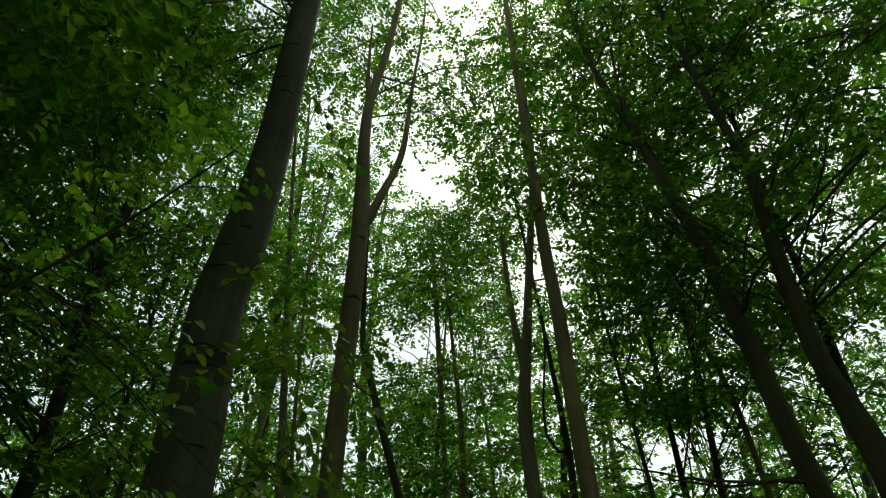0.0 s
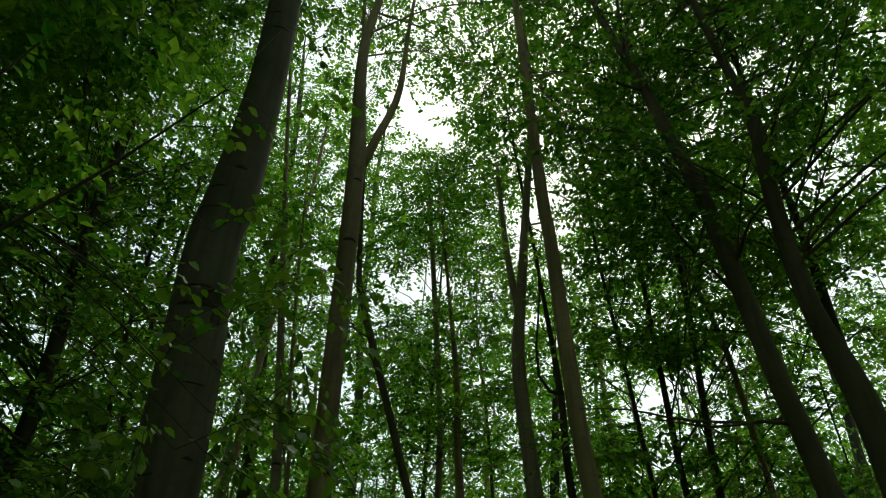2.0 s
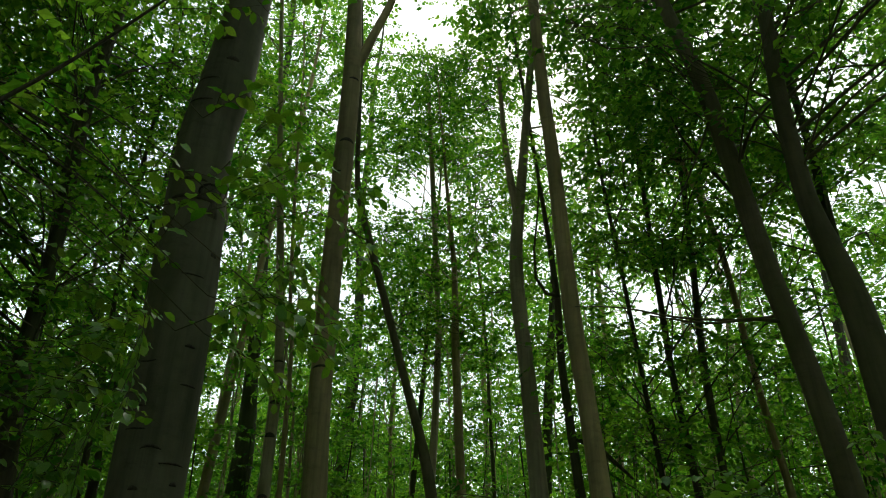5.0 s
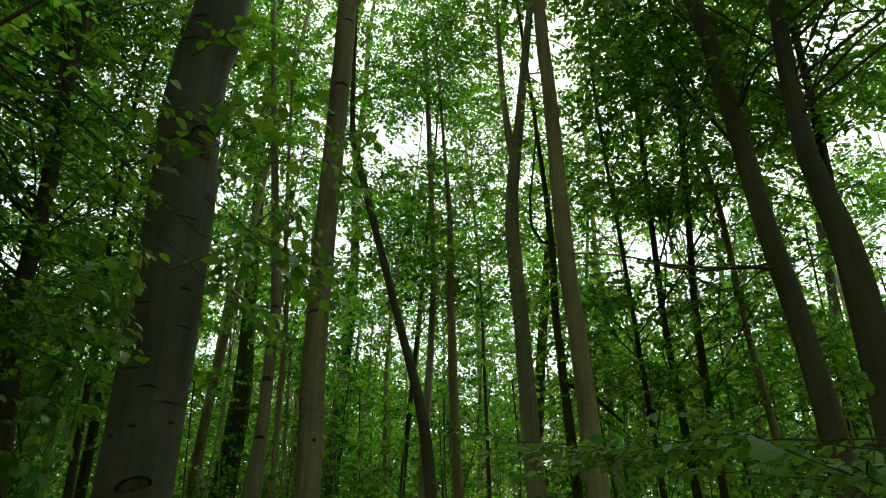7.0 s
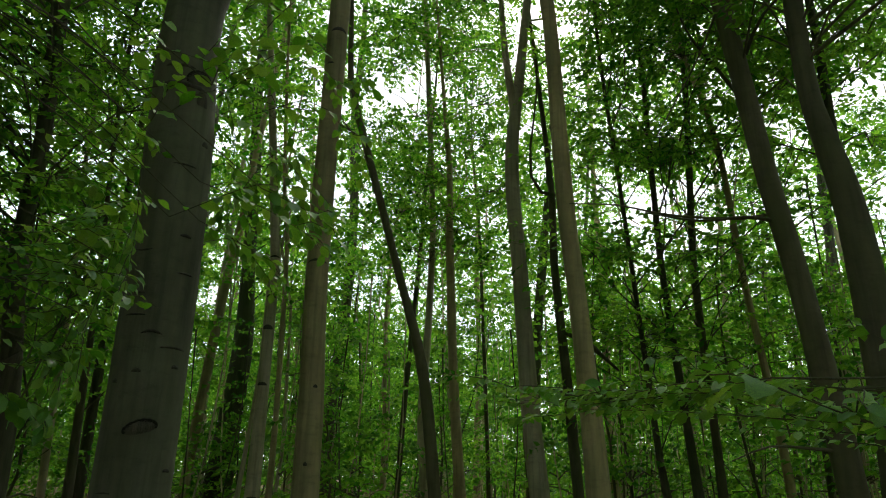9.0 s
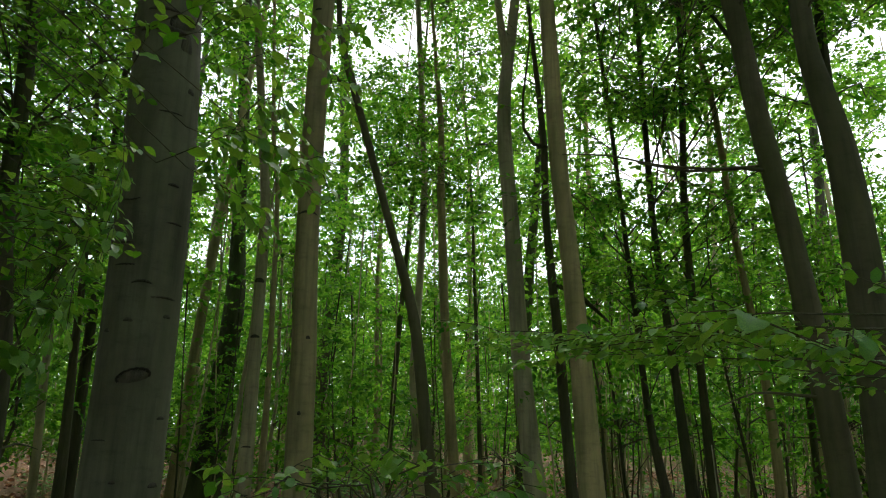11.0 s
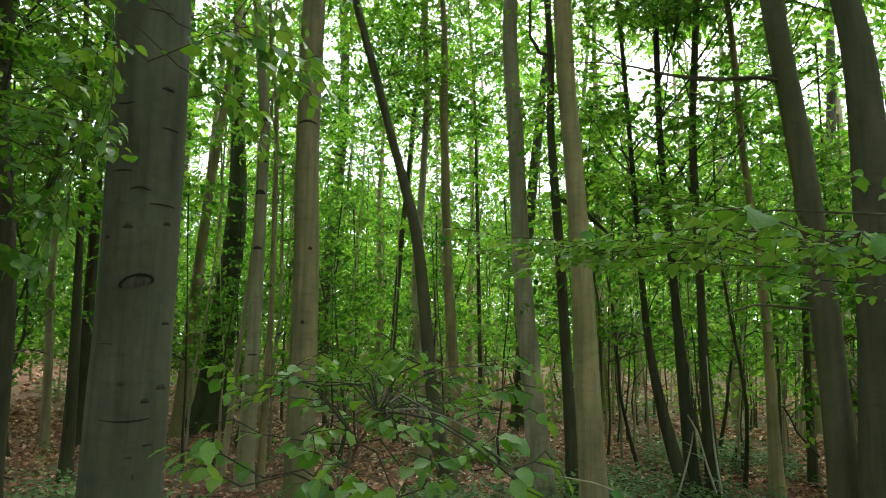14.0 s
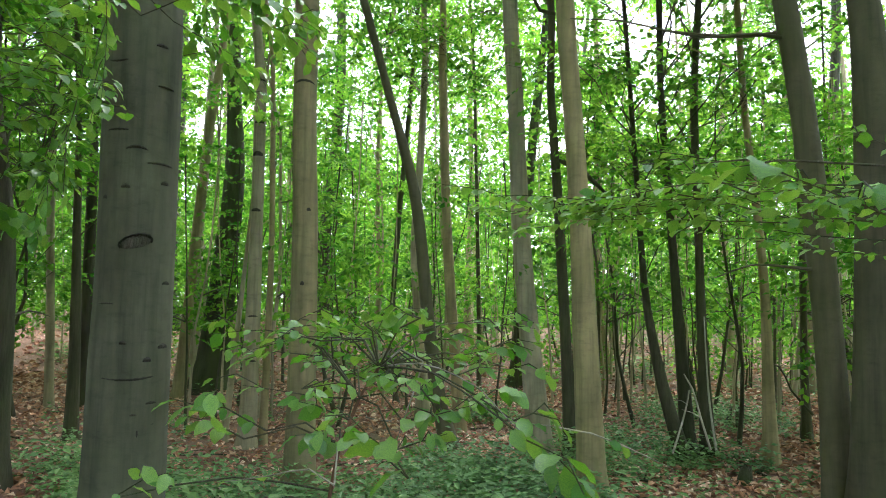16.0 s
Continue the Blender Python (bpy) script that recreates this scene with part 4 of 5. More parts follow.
for x, y, k in YSPOTS:
    m = pose(x, y, float(ground_height(np.array(x), np.array(y))), 0, 0, float(rg.uniform(0, 360)))
    if k not in used:
        used.add(k)
        YOUNG[k].matrix_basis = m
    else:
        copy_thing(YOUNG[k], m)


# ---- near boughs and shrub: every leaf its own piece ----
def leaf_piece(seed, length, wide):
    """One beech leaf: pointed oval outline, wavy rim, folded along the rib."""
    rg = np.random.default_rng(seed)
    us = np.array([0.0, 0.12, 0.3, 0.5, 0.7, 0.86, 1.0])
    half = wide * 0.5 * np.array([0.02, 0.38, 0.82, 1.0, 0.86, 0.5, 0.0]) * (1 + rg.normal(0, 0.05, 7))
    sag = -0.22 * us ** 2 + rg.normal(0, 0.012, 7)
    v, f = [], []
    for u, h, z in zip(us, half, sag):
        w = 0.032 * math.sin(u * 19 + seed)
        v += [(-h * length, u * length, (z + 0.22 * h + w) * length), (0, u * length, z * length), (h * length, u * length, (z + 0.22 * h - w) * length)]
    for i in range(6):
        a = i * 3
        f += [a, a + 1, a + 4, a + 3, a + 1, a + 2, a + 5, a + 4]
    me = raw_mesh("leaf", np.array(v), f, 4)
    me.materials.append(LEAF_ONE)
    return me


LEAF_PIECES = [leaf_piece(s, 1.0, w) for s, w in ((1, 0.6), (2, 0.66), (3, 0.55), (4, 0.62))]


def leafy_twig(rg, parent, base, knots, leaf, gap, mat=DARK, droop=0.2):
    """A twig under parent with leaves in two rows, each an object."""
    pts = curve_points(knots, 0.06)
    tw = part("twig", tube_mesh("twig", pts - np.array([*base, 0]), 5), mat, parent)
    run = np.concatenate([[0], np.cumsum(np.linalg.norm(np.diff(pts[:, :3], axis=0), axis=1))])
    s, sign = run[-1] * 0.12, 1
    while s < run[-1]:
        p = np.array([np.interp(s, run, pts[:, k]) for k in range(3)])
        q = np.array([np.interp(min(s + 0.03, run[-1]), run, pts[:, k]) for k in range(3)])
        h = Vector(q - p) if s + 0.03 < run[-1] else Vector(pts[-1, :3] - pts[-2, :3])
        h.normalize()
        side = h.cross(Vector((0, 0, 1)))
        head = (h * 0.6 + side * sign * rg.uniform(0.35, 1.1) + Vector(rg.normal(0, 0.2, 3)) + Vector((0, 0, -droop - rg.uniform(0, 0.3)))).normalized()
        up = (Vector((0, 0, 1)) + Vector(rg.normal(0, 0.4, 3))).normalized()
        x = head.cross(up).normalized()
        z = x.cross(head)
        sz = leaf * rg.uniform(0.55, 1.25)
        m = Matrix((x, head, z)).transposed().to_4x4()
        ob = new("leaf", LEAF_PIECES[int(rg.integers(4))])
        ob.parent = tw
        ob.matrix_basis = Matrix.Translation(Vector(p - base)) @ m @ Matrix.Scale(sz, 4)
        sign = -sign
        s += gap * rg.uniform(0.45, 1.6)
    return tw


def bough_thing(name, label, category, seed, stem, mat=DARK):
    """The main stem of a sapling or shrub; grow() adds its twigs."""
    base = np.array(stem[0][:3])
    root = new(name)
    root.location = base
    tagged(root, label, category)
    pts = curve_points(stem, 0.08)
    part("stem", tube_mesh("stem", pts - np.array([*base, 0]), 7, rough=0.03, seed=seed), mat, root)
    return root, base, np.random.default_rng(seed), pts


def grow(bough, knots, leaf, gap, droop, side_twigs, mat=DARK):
    """A leafy twig of a bough, with side twigs."""
    root, base, rg, stem = bough
    foot = np.array(knots[0][:3])
    near = stem[np.argmin(np.linalg.norm(stem[:, :3] - foot, axis=1))]
    if np.linalg.norm(near[:3] - foot) > 0.04:
        mid = (near[:3] + foot) / 2 + np.array([0, 0, 0.04])
        part("branch", tube_mesh("branch", curve_points([(*near[:3], 0.003), (*mid, 0.0024), (*foot, 0.0022)], 0.1) - np.array([*base, 0]), 5), mat, root)
    leafy_twig(rg, root, base, knots, leaf, gap, mat, droop)
    pts = curve_points(knots, 0.05)
    for i in range(side_twigs):
        a = pts[int(len(pts) * rg.uniform(0.25, 0.85))]
        d = unit(pts[-1, :3] - pts[0, :3])
        sd = np.cross(d, [0, 0, 1.0]) * rg.choice([-1, 1])
        ln = float(np.clip(np.linalg.norm(pts[-1, :3] - pts[0, :3]) * rg.uniform(0.3, 0.65), 0.06, 0.4))
        e = a[:3] + (d * 0.6 + sd * 0.75 + np.array([0, 0, rg.uniform(-0.15, 0.2)])) * ln
        mid = (a[:3] + e) / 2 + np.array([0, 0, 0.025])
        leafy_twig(rg, root, base, [(*a[:3], a[3] * 0.7), (*mid, 0.002), (*e, 0.001)], leaf, gap, mat, droop)


bough = bough_thing("shrub", "low beech shrub with pale arching twigs and fresh green leaves", "shrub", 401,
    [(-0.22, 2.06, -0.03, 0.0070), (-0.22, 2.01, 0.71, 0.0061), (-0.18, 1.99, 1.03, 0.0053), (-0.13, 1.99, 1.16, 0.0044), (-0.08, 2.00, 1.24, 0.0035)], REDTWIG)
grow(bough, [(-0.08, 2.00, 1.24, 0.0025), (0.03, 1.90, 1.26, 0.0022), (0.12, 1.81, 1.24, 0.0018), (0.17, 1.72, 1.22, 0.0015), (0.23, 1.63, 1.16, 0.0011), (0.27, 1.54, 1.13, 0.0008)], 0.04, 0.06, 0.16, 1, DEAD)
grow(bough, [(0.04, 1.97, 1.26, 0.0025), (0.02, 1.95, 1.19, 0.0019), (-0.01, 1.93, 1.11, 0.0014), (-0.03, 1.91, 1.04, 0.0008)], 0.035, 0.09, 0.2, 0, DEAD)
grow(bough, [(-0.12, 1.96, 1.16, 0.0025), (-0.23, 1.91, 1.17, 0.0019), (-0.31, 1.86, 1.19, 0.0014), (-0.40, 1.81, 1.21, 0.0008)], 0.036, 0.04, 0.1, 1)
grow(bough, [(-0.34, 1.82, 1.10, 0.0025), (-0.43, 1.78, 1.16, 0.0019), (-0.49, 1.75, 1.17, 0.0014), (-0.54, 1.72, 1.19, 0.0008)], 0.06, 0.03, 0.35, 2)
grow(bough, [(-0.38, 1.77, 1.09, 0.0025), (-0.44, 1.74, 1.13, 0.0016), (-0.50, 1.72, 1.15, 0.0008)], 0.06, 0.03, 0.35, 1)
grow(bough, [(-0.14, 1.81, 1.13, 0.0025), (-0.21, 1.76, 1.17, 0.0016), (-0.26, 1.71, 1.19, 0.0008)], 0.055, 0.03, 0.35, 2)
grow(bough, [(-0.16, 1.81, 1.07, 0.0025), (-0.21, 1.74, 1.11, 0.0016), (-0.24, 1.66, 1.12, 0.0008)], 0.06, 0.03, 0.35, 2)
grow(bough, [(0.01, 1.66, 1.03, 0.0025), (-0.03, 1.61, 1.10, 0.0019), (-0.07, 1.55, 1.14, 0.0014), (-0.10, 1.50, 1.16, 0.0008)], 0.08, 0.045, 0.3, 1)
grow(bough, [(0.20, 1.54, 1.18, 0.0025), (0.25, 1.53, 1.14, 0.0019), (0.30, 1.51, 1.12, 0.0014), (0.37, 1.50, 1.05, 0.0008)], 0.07, 0.04, 0.3, 1)
grow(bough, [(0.24, 1.64, 1.16, 0.0025), (0.28, 1.62, 1.18, 0.0019), (0.33, 1.60, 1.17, 0.0014), (0.34, 1.59, 1.15, 0.0008)], 0.055, 0.04, 0.15, 1)
grow(bough, [(-0.10, 2.40, 1.20, 0.0025), (-0.19, 2.47, 1.27, 0.0019), (-0.30, 2.53, 1.31, 0.0014), (-0.39, 2.60, 1.31, 0.0008)], 0.05, 0.03, 0.1, 3)
grow(bough, [(-0.09, 2.20, 1.22, 0.0025), (-0.08, 2.26, 1.29, 0.0019), (-0.14, 2.32, 1.35, 0.0014), (-0.18, 2.39, 1.37, 0.0008)], 0.05, 0.035, 0.1, 3)
grow(bough, [(-0.06, 2.20, 1.23, 0.0025), (0.03, 2.29, 1.29, 0.0019), (0.14, 2.39, 1.30, 0.0014), (0.26, 2.48, 1.32, 0.0008)], 0.05, 0.03, 0.1, 4)
grow(bough, [(0.03, 2.09, 1.25, 0.0025), (0.13, 2.12, 1.26, 0.0019), (0.23, 2.15, 1.28, 0.0014), (0.31, 2.18, 1.29, 0.0008)], 0.05, 0.03, 0.1, 3)
grow(bough, [(-0.04, 2.10, 1.15, 0.0025), (-0.14, 2.14, 1.20, 0.0019), (-0.23, 2.17, 1.22, 0.0014), (-0.32, 2.21, 1.24, 0.0008)], 0.05, 0.03, 0.1, 3)
grow(bough, [(0.03, 1.99, 1.24, 0.0025), (0.01, 2.02, 1.33, 0.0019), (0.03, 2.05, 1.39, 0.0014), (0.06, 2.08, 1.42, 0.0008)], 0.06, 0.06, 0, 0)
grow(bough, [(-0.01, 1.91, 1.11, 0.0025), (0.06, 1.87, 1.13, 0.0019), (0.11, 1.83, 1.15, 0.0014), (0.16, 1.79, 1.17, 0.0008)], 0.06, 0.03, 0.25, 3)
grow(bough, [(-0.02, 1.81, 1.06, 0.0025), (0.04, 1.81, 1.08, 0.0016), (0.10, 1.80, 1.10, 0.0008)], 0.055, 0.03, 0.25, 2)
grow(bough, [(0.13, 1.99, 1.22, 0.0025), (0.20, 2.04, 1.24, 0.0016), (0.29, 2.09, 1.23, 0.0008)], 0.05, 0.03, 0.1, 2)
grow(bough, [(-0.14, 1.56, 1.04, 0.0025), (-0.20, 1.61, 1.06, 0.0019), (-0.30, 1.67, 1.03, 0.0014), (-0.42, 1.73, 1.00, 0.0008)], 0.04, 0.08, 0.1, 0, DEAD)
grow(bough, [(-0.62, 1.64, 0.99, 0.0025), (-0.54, 1.60, 1.04, 0.0016), (-0.48, 1.57, 1.06, 0.0008)], 0.05, 0.035, 0.2, 1)
for i in range(26):
    g = i * 2.4 + bough[2].uniform(-0.4, 0.4)
    c = np.array([-0.08 + bough[2].normal(0, 0.17), 2.1 + bough[2].normal(0, 0.22), 1.24 + bough[2].normal(0, 0.075)])
    e = c + np.array([math.cos(g), 0.6 * math.sin(g), bough[2].uniform(-0.1, 0.2)]) * bough[2].uniform(0.14, 0.3)
    grow(bough, [(*c, 0.0022), (*((c + e) / 2 + np.array([0, 0, 0.02])), 0.0014), (*e, 0.0007)], 0.046, 0.028, 0.12, 1)
bough = bough_thing("sapling", "beech sapling holding out a level bough of green leaves", "sapling", 402,
    [(2.3, 1.5, 0.0, 0.014), (2.25, 1.55, 0.9, 0.012), (2.1, 1.65, 1.5, 0.009), (1.75, 1.75, 1.66, 0.006)])
grow(bough, [(1.27, 1.74, 1.63, 0.0025), (1.03, 1.90, 1.66, 0.0022), (0.88, 2.09, 1.74, 0.0018), (0.71, 2.26, 1.74, 0.0015), (0.49, 2.42, 1.73, 0.0011), (0.24, 2.56, 1.76, 0.0008)], 0.046, 0.03, 0.05, 3)
grow(bough, [(1.09, 1.50, 1.57, 0.0025), (0.92, 1.50, 1.62, 0.0016), (0.80, 1.46, 1.66, 0.0008)], 0.046, 0.03, 0.05, 3)
grow(bough, [(0.94, 1.37, 1.58, 0.0025), (0.74, 1.26, 1.61, 0.0016), (0.60, 1.28, 1.67, 0.0008)], 0.046, 0.03, 0.05, 3)
grow(bough, [(1.41, 1.89, 1.60, 0.0025), (1.24, 2.12, 1.64, 0.0019), (1.12, 2.42, 1.71, 0.0014), (0.99, 2.69, 1.75, 0.0008)], 0.046, 0.03, 0.05, 3)
grow(bough, [(1.14, 1.83, 1.64, 0.0025), (1.02, 2.02, 1.77, 0.0016), (0.89, 2.19, 1.82, 0.0008)], 0.046, 0.03, 0.05, 3)
grow(bough, [(0.88, 2.09, 1.74, 0.0025), (0.73, 2.26, 1.80, 0.0016), (0.62, 2.39, 1.80, 0.0008)], 0.046, 0.03, 0.05, 3)
grow(bough, [(1.48, 1.95, 1.82, 0.0025), (1.37, 2.04, 1.92, 0.0016), (1.34, 2.18, 1.97, 0.0008)], 0.046, 0.03, 0.05, 3)
grow(bough, [(1.67, 2.19, 1.58, 0.0025), (1.48, 2.68, 1.66, 0.0019), (1.24, 2.91, 1.74, 0.0014), (0.88, 3.26, 1.80, 0.0008)], 0.046, 0.03, 0.05, 3)
grow(bough, [(1.02, 1.48, 1.59, 0.0025), (0.97, 1.61, 1.62, 0.0021), (0.94, 1.75, 1.64, 0.0016), (0.90, 1.89, 1.71, 0.0012), (0.83, 2.02, 1.75, 0.0008)], 0.044, 0.024, 0.06, 4)
grow(bough, [(1.01, 1.52, 1.68, 0.0025), (0.94, 1.75, 1.72, 0.0021), (0.91, 1.97, 1.73, 0.0016), (0.75, 2.20, 1.75, 0.0012), (0.57, 2.43, 1.75, 0.0008)], 0.044, 0.024, 0.06, 4)
grow(bough, [(0.97, 2.02, 1.74, 0.0025), (0.84, 2.20, 1.74, 0.0021), (0.62, 2.38, 1.75, 0.0016), (0.41, 2.56, 1.76, 0.0012), (0.25, 2.74, 1.80, 0.0008)], 0.044, 0.022, 0.04, 6)
grow(bough, [(1.07, 1.92, 1.65, 0.0025), (0.95, 2.12, 1.68, 0.0019), (0.79, 2.33, 1.71, 0.0014), (0.55, 2.54, 1.73, 0.0008)], 0.044, 0.025, 0.04, 4)
grow(bough, [(0.98, 2.32, 1.76, 0.0025), (0.75, 2.50, 1.74, 0.0019), (0.50, 2.67, 1.72, 0.0014), (0.34, 2.85, 1.72, 0.0008)], 0.044, 0.024, 0.04, 4)
grow(bough, [(0.67, 1.23, 1.66, 0.0025), (0.62, 1.23, 1.66, 0.0016), (0.56, 1.24, 1.65, 0.0008)], 0.08, 0.06, 0.15, 0)
grow(bough, [(1.09, 1.62, 1.68, 0.0025), (1.03, 1.67, 1.70, 0.0016), (0.98, 1.72, 1.72, 0.0008)], 0.05, 0.03, 0.1, 2)
grow(bough, [(1.06, 1.52, 1.68, 0.0025), (0.98, 1.52, 1.66, 0.0016), (0.91, 1.53, 1.63, 0.0008)], 0.05, 0.03, 0.1, 2)
grow(bough, [(0.88, 1.82, 1.71, 0.0025), (0.82, 1.92, 1.77, 0.0016), (0.77, 2.02, 1.81, 0.0008)], 0.05, 0.03, 0.1, 2)
bough = bough_thing("sapling", "beech sapling with drooping twigs of dark green leaves", "sapling", 403,
    [(-2.5, 1.5, 0.0, 0.018), (-2.45, 1.55, 1.4, 0.015), (-2.3, 1.7, 2.6, 0.012), (-2.1, 1.9, 3.4, 0.008), (-1.9, 2.0, 4.2, 0.005)])
grow(bough, [(-1.58, 2.46, 2.34, 0.0025), (-1.41, 2.57, 2.39, 0.0016), (-1.20, 2.58, 2.44, 0.0008)], 0.06, 0.045, 0.2, 3)
grow(bough, [(-1.57, 2.47, 2.16, 0.0025), (-1.37, 2.59, 2.18, 0.0016), (-1.13, 2.61, 2.13, 0.0008)], 0.06, 0.045, 0.2, 3)
grow(bough, [(-1.18, 2.58, 2.67, 0.0025), (-1.16, 2.59, 2.41, 0.0016), (-1.12, 2.50, 2.12, 0.0008)], 0.06, 0.045, 0.2, 3)
grow(bough, [(-1.27, 2.65, 2.30, 0.0025), (-1.29, 2.64, 2.11, 0.0016), (-1.33, 2.50, 1.67, 0.0008)], 0.06, 0.045, 0.2, 3)
grow(bough, [(-1.62, 2.56, 1.96, 0.0025), (-1.47, 2.65, 1.94, 0.0016), (-1.29, 2.64, 1.83, 0.0008)], 0.06, 0.045, 0.2, 3)
grow(bough, [(-1.61, 2.57, 1.75, 0.0025), (-1.49, 2.64, 1.72, 0.0016), (-1.36, 2.60, 1.62, 0.0008)], 0.06, 0.045, 0.2, 3)
grow(bough, [(-1.53, 2.36, 2.25, 0.0025), (-1.25, 2.42, 2.19, 0.0016), (-1.03, 2.42, 2.16, 0.0008)], 0.06, 0.045, 0.2, 3)
grow(bough, [(-1.88, 2.41, 3.08, 0.0025), (-1.69, 2.56, 3.05, 0.0016), (-1.46, 2.59, 3.05, 0.0008)], 0.06, 0.045, 0.2, 3)
grow(bough, [(-1.90, 2.26, 3.36, 0.0025), (-1.74, 2.39, 3.49, 0.0016), (-1.43, 2.48, 3.48, 0.0008)], 0.06, 0.045, 0.2, 3)
grow(bough, [(-1.53, 2.35, 2.33, 0.0025), (-1.42, 2.48, 2.38, 0.0019), (-1.36, 2.60, 2.47, 0.0014), (-1.30, 2.73, 2.55, 0.0008)], 0.064, 0.036, 0.2, 4)
grow(bough, [(-1.59, 2.47, 2.16, 0.0025), (-1.48, 2.59, 2.22, 0.0019), (-1.41, 2.72, 2.24, 0.0014), (-1.32, 2.85, 2.29, 0.0008)], 0.064, 0.036, 0.2, 4)
grow(bough, [(-1.59, 2.48, 2.03, 0.0025), (-1.45, 2.61, 2.07, 0.0019), (-1.40, 2.73, 2.13, 0.0014), (-1.34, 2.87, 2.12, 0.0008)], 0.064, 0.036, 0.2, 4)
grow(bough, [(-1.59, 2.50, 1.86, 0.0025), (-1.49, 2.59, 1.86, 0.0019), (-1.45, 2.69, 1.93, 0.0014), (-1.40, 2.79, 1.93, 0.0008)], 0.064, 0.036, 0.2, 4)
grow(bough, [(-1.31, 2.57, 2.06, 0.0025), (-1.39, 2.65, 1.94, 0.0019), (-1.49, 2.73, 1.80, 0.0014), (-1.62, 2.81, 1.68, 0.0008)], 0.064, 0.036, 0.2, 4)
grow(bough, [(-1.74, 2.66, 2.35, 0.0025), (-1.63, 2.75, 2.39, 0.0019), (-1.53, 2.85, 2.44, 0.0014), (-1.44, 2.94, 2.47, 0.0008)], 0.064, 0.036, 0.2, 4)
grow(bough, [(-1.52, 2.40, 1.73, 0.0025), (-1.47, 2.50, 1.72, 0.0016), (-1.45, 2.61, 1.69, 0.0008)], 0.064, 0.036, 0.2, 4)
grow(bough, [(-1.25, 2.63, 2.55, 0.0025), (-1.31, 2.74, 2.46, 0.0016), (-1.37, 2.85, 2.34, 0.0008)], 0.064, 0.036, 0.2, 4)
grow(bough, [(-1.81, 2.73, 2.72, 0.0025), (-1.65, 2.82, 2.73, 0.0019), (-1.50, 2.91, 2.81, 0.0014), (-1.35, 3.00, 2.88, 0.0008)], 0.064, 0.036, 0.2, 4)
grow(bough, [(-1.82, 2.71, 2.94, 0.0025), (-1.66, 2.81, 2.94, 0.0019), (-1.50, 2.89, 3.05, 0.0014), (-1.36, 2.99, 3.03, 0.0008)], 0.064, 0.036, 0.2, 4)
bough = bough_thing("sapling", "tall thin sapling with spreading sprays of bright leaves", "sapling", 404,
    [(-1.95, 1.4, 0.0, 0.016), (-1.95, 1.5, 1.5, 0.013), (-1.7, 1.75, 2.6, 0.01), (-1.35, 2.0, 3.4, 0.007), (-1.0, 2.1, 4.0, 0.004)])
grow(bough, [(-0.86, 2.40, 2.54, 0.0025), (-0.61, 2.48, 2.46, 0.0016), (-0.37, 2.54, 2.32, 0.0008)], 0.066, 0.045, 0.15, 3)
grow(bough, [(-0.88, 2.50, 2.42, 0.0025), (-0.75, 2.55, 2.36, 0.0016), (-0.57, 2.60, 2.27, 0.0008)], 0.066, 0.045, 0.15, 3)
grow(bough, [(-0.62, 2.38, 2.51, 0.0025), (-0.47, 2.42, 2.45, 0.0016), (-0.34, 2.44, 2.37, 0.0008)], 0.066, 0.045, 0.15, 3)
grow(bough, [(-1.03, 2.14, 2.77, 0.0025), (-0.86, 2.11, 2.80, 0.0019), (-0.71, 2.17, 2.94, 0.0014), (-0.44, 2.24, 3.08, 0.0008)], 0.066, 0.045, 0.15, 3)
grow(bough, [(-1.13, 2.08, 2.87, 0.0025), (-0.93, 2.08, 2.90, 0.0016), (-0.76, 2.15, 2.89, 0.0008)], 0.066, 0.045, 0.15, 3)
grow(bough, [(-0.93, 2.18, 2.70, 0.0025), (-0.80, 2.24, 2.84, 0.0016), (-0.52, 2.33, 2.82, 0.0008)], 0.066, 0.045, 0.15, 3)
grow(bough, [(-0.99, 2.16, 2.62, 0.0025), (-0.91, 2.08, 2.69, 0.0016), (-0.97, 2.05, 2.74, 0.0008)], 0.066, 0.045, 0.15, 3)
grow(bough, [(-0.77, 2.14, 2.80, 0.0025), (-0.70, 2.17, 3.15, 0.0016), (-0.59, 2.21, 3.27, 0.0008)], 0.066, 0.045, 0.15, 3)
grow(bough, [(-0.97, 2.27, 3.29, 0.0025), (-0.83, 2.23, 3.37, 0.0016), (-0.78, 2.25, 3.45, 0.0008)], 0.066, 0.045, 0.15, 3)
grow(bough, [(-0.95, 2.39, 2.39, 0.0025), (-0.65, 2.40, 2.53, 0.0016), (-0.47, 2.44, 2.54, 0.0008)], 0.066, 0.045, 0.15, 3)
grow(bough, [(-1.27, 2.27, 3.93, 0.0025), (-1.02, 2.28, 3.94, 0.0016), (-0.83, 2.36, 4.06, 0.0008)], 0.066, 0.045, 0.15, 3)
grow(bough, [(-1.60, 2.30, 4.81, 0.0025), (-1.35, 2.34, 5.16, 0.0016), (-1.26, 2.39, 5.36, 0.0008)], 0.066, 0.045, 0.15, 3)
grow(bough, [(-0.92, 2.64, 4.32, 0.0025), (-0.76, 2.69, 4.51, 0.0016), (-0.57, 2.74, 4.61, 0.0008)], 0.066, 0.045, 0.15, 3)
grow(bough, [(-1.02, 2.72, 5.33, 0.0025), (-0.86, 2.77, 5.27, 0.0016), (-0.72, 2.81, 4.96, 0.0008)], 0.066, 0.045, 0.15, 3)
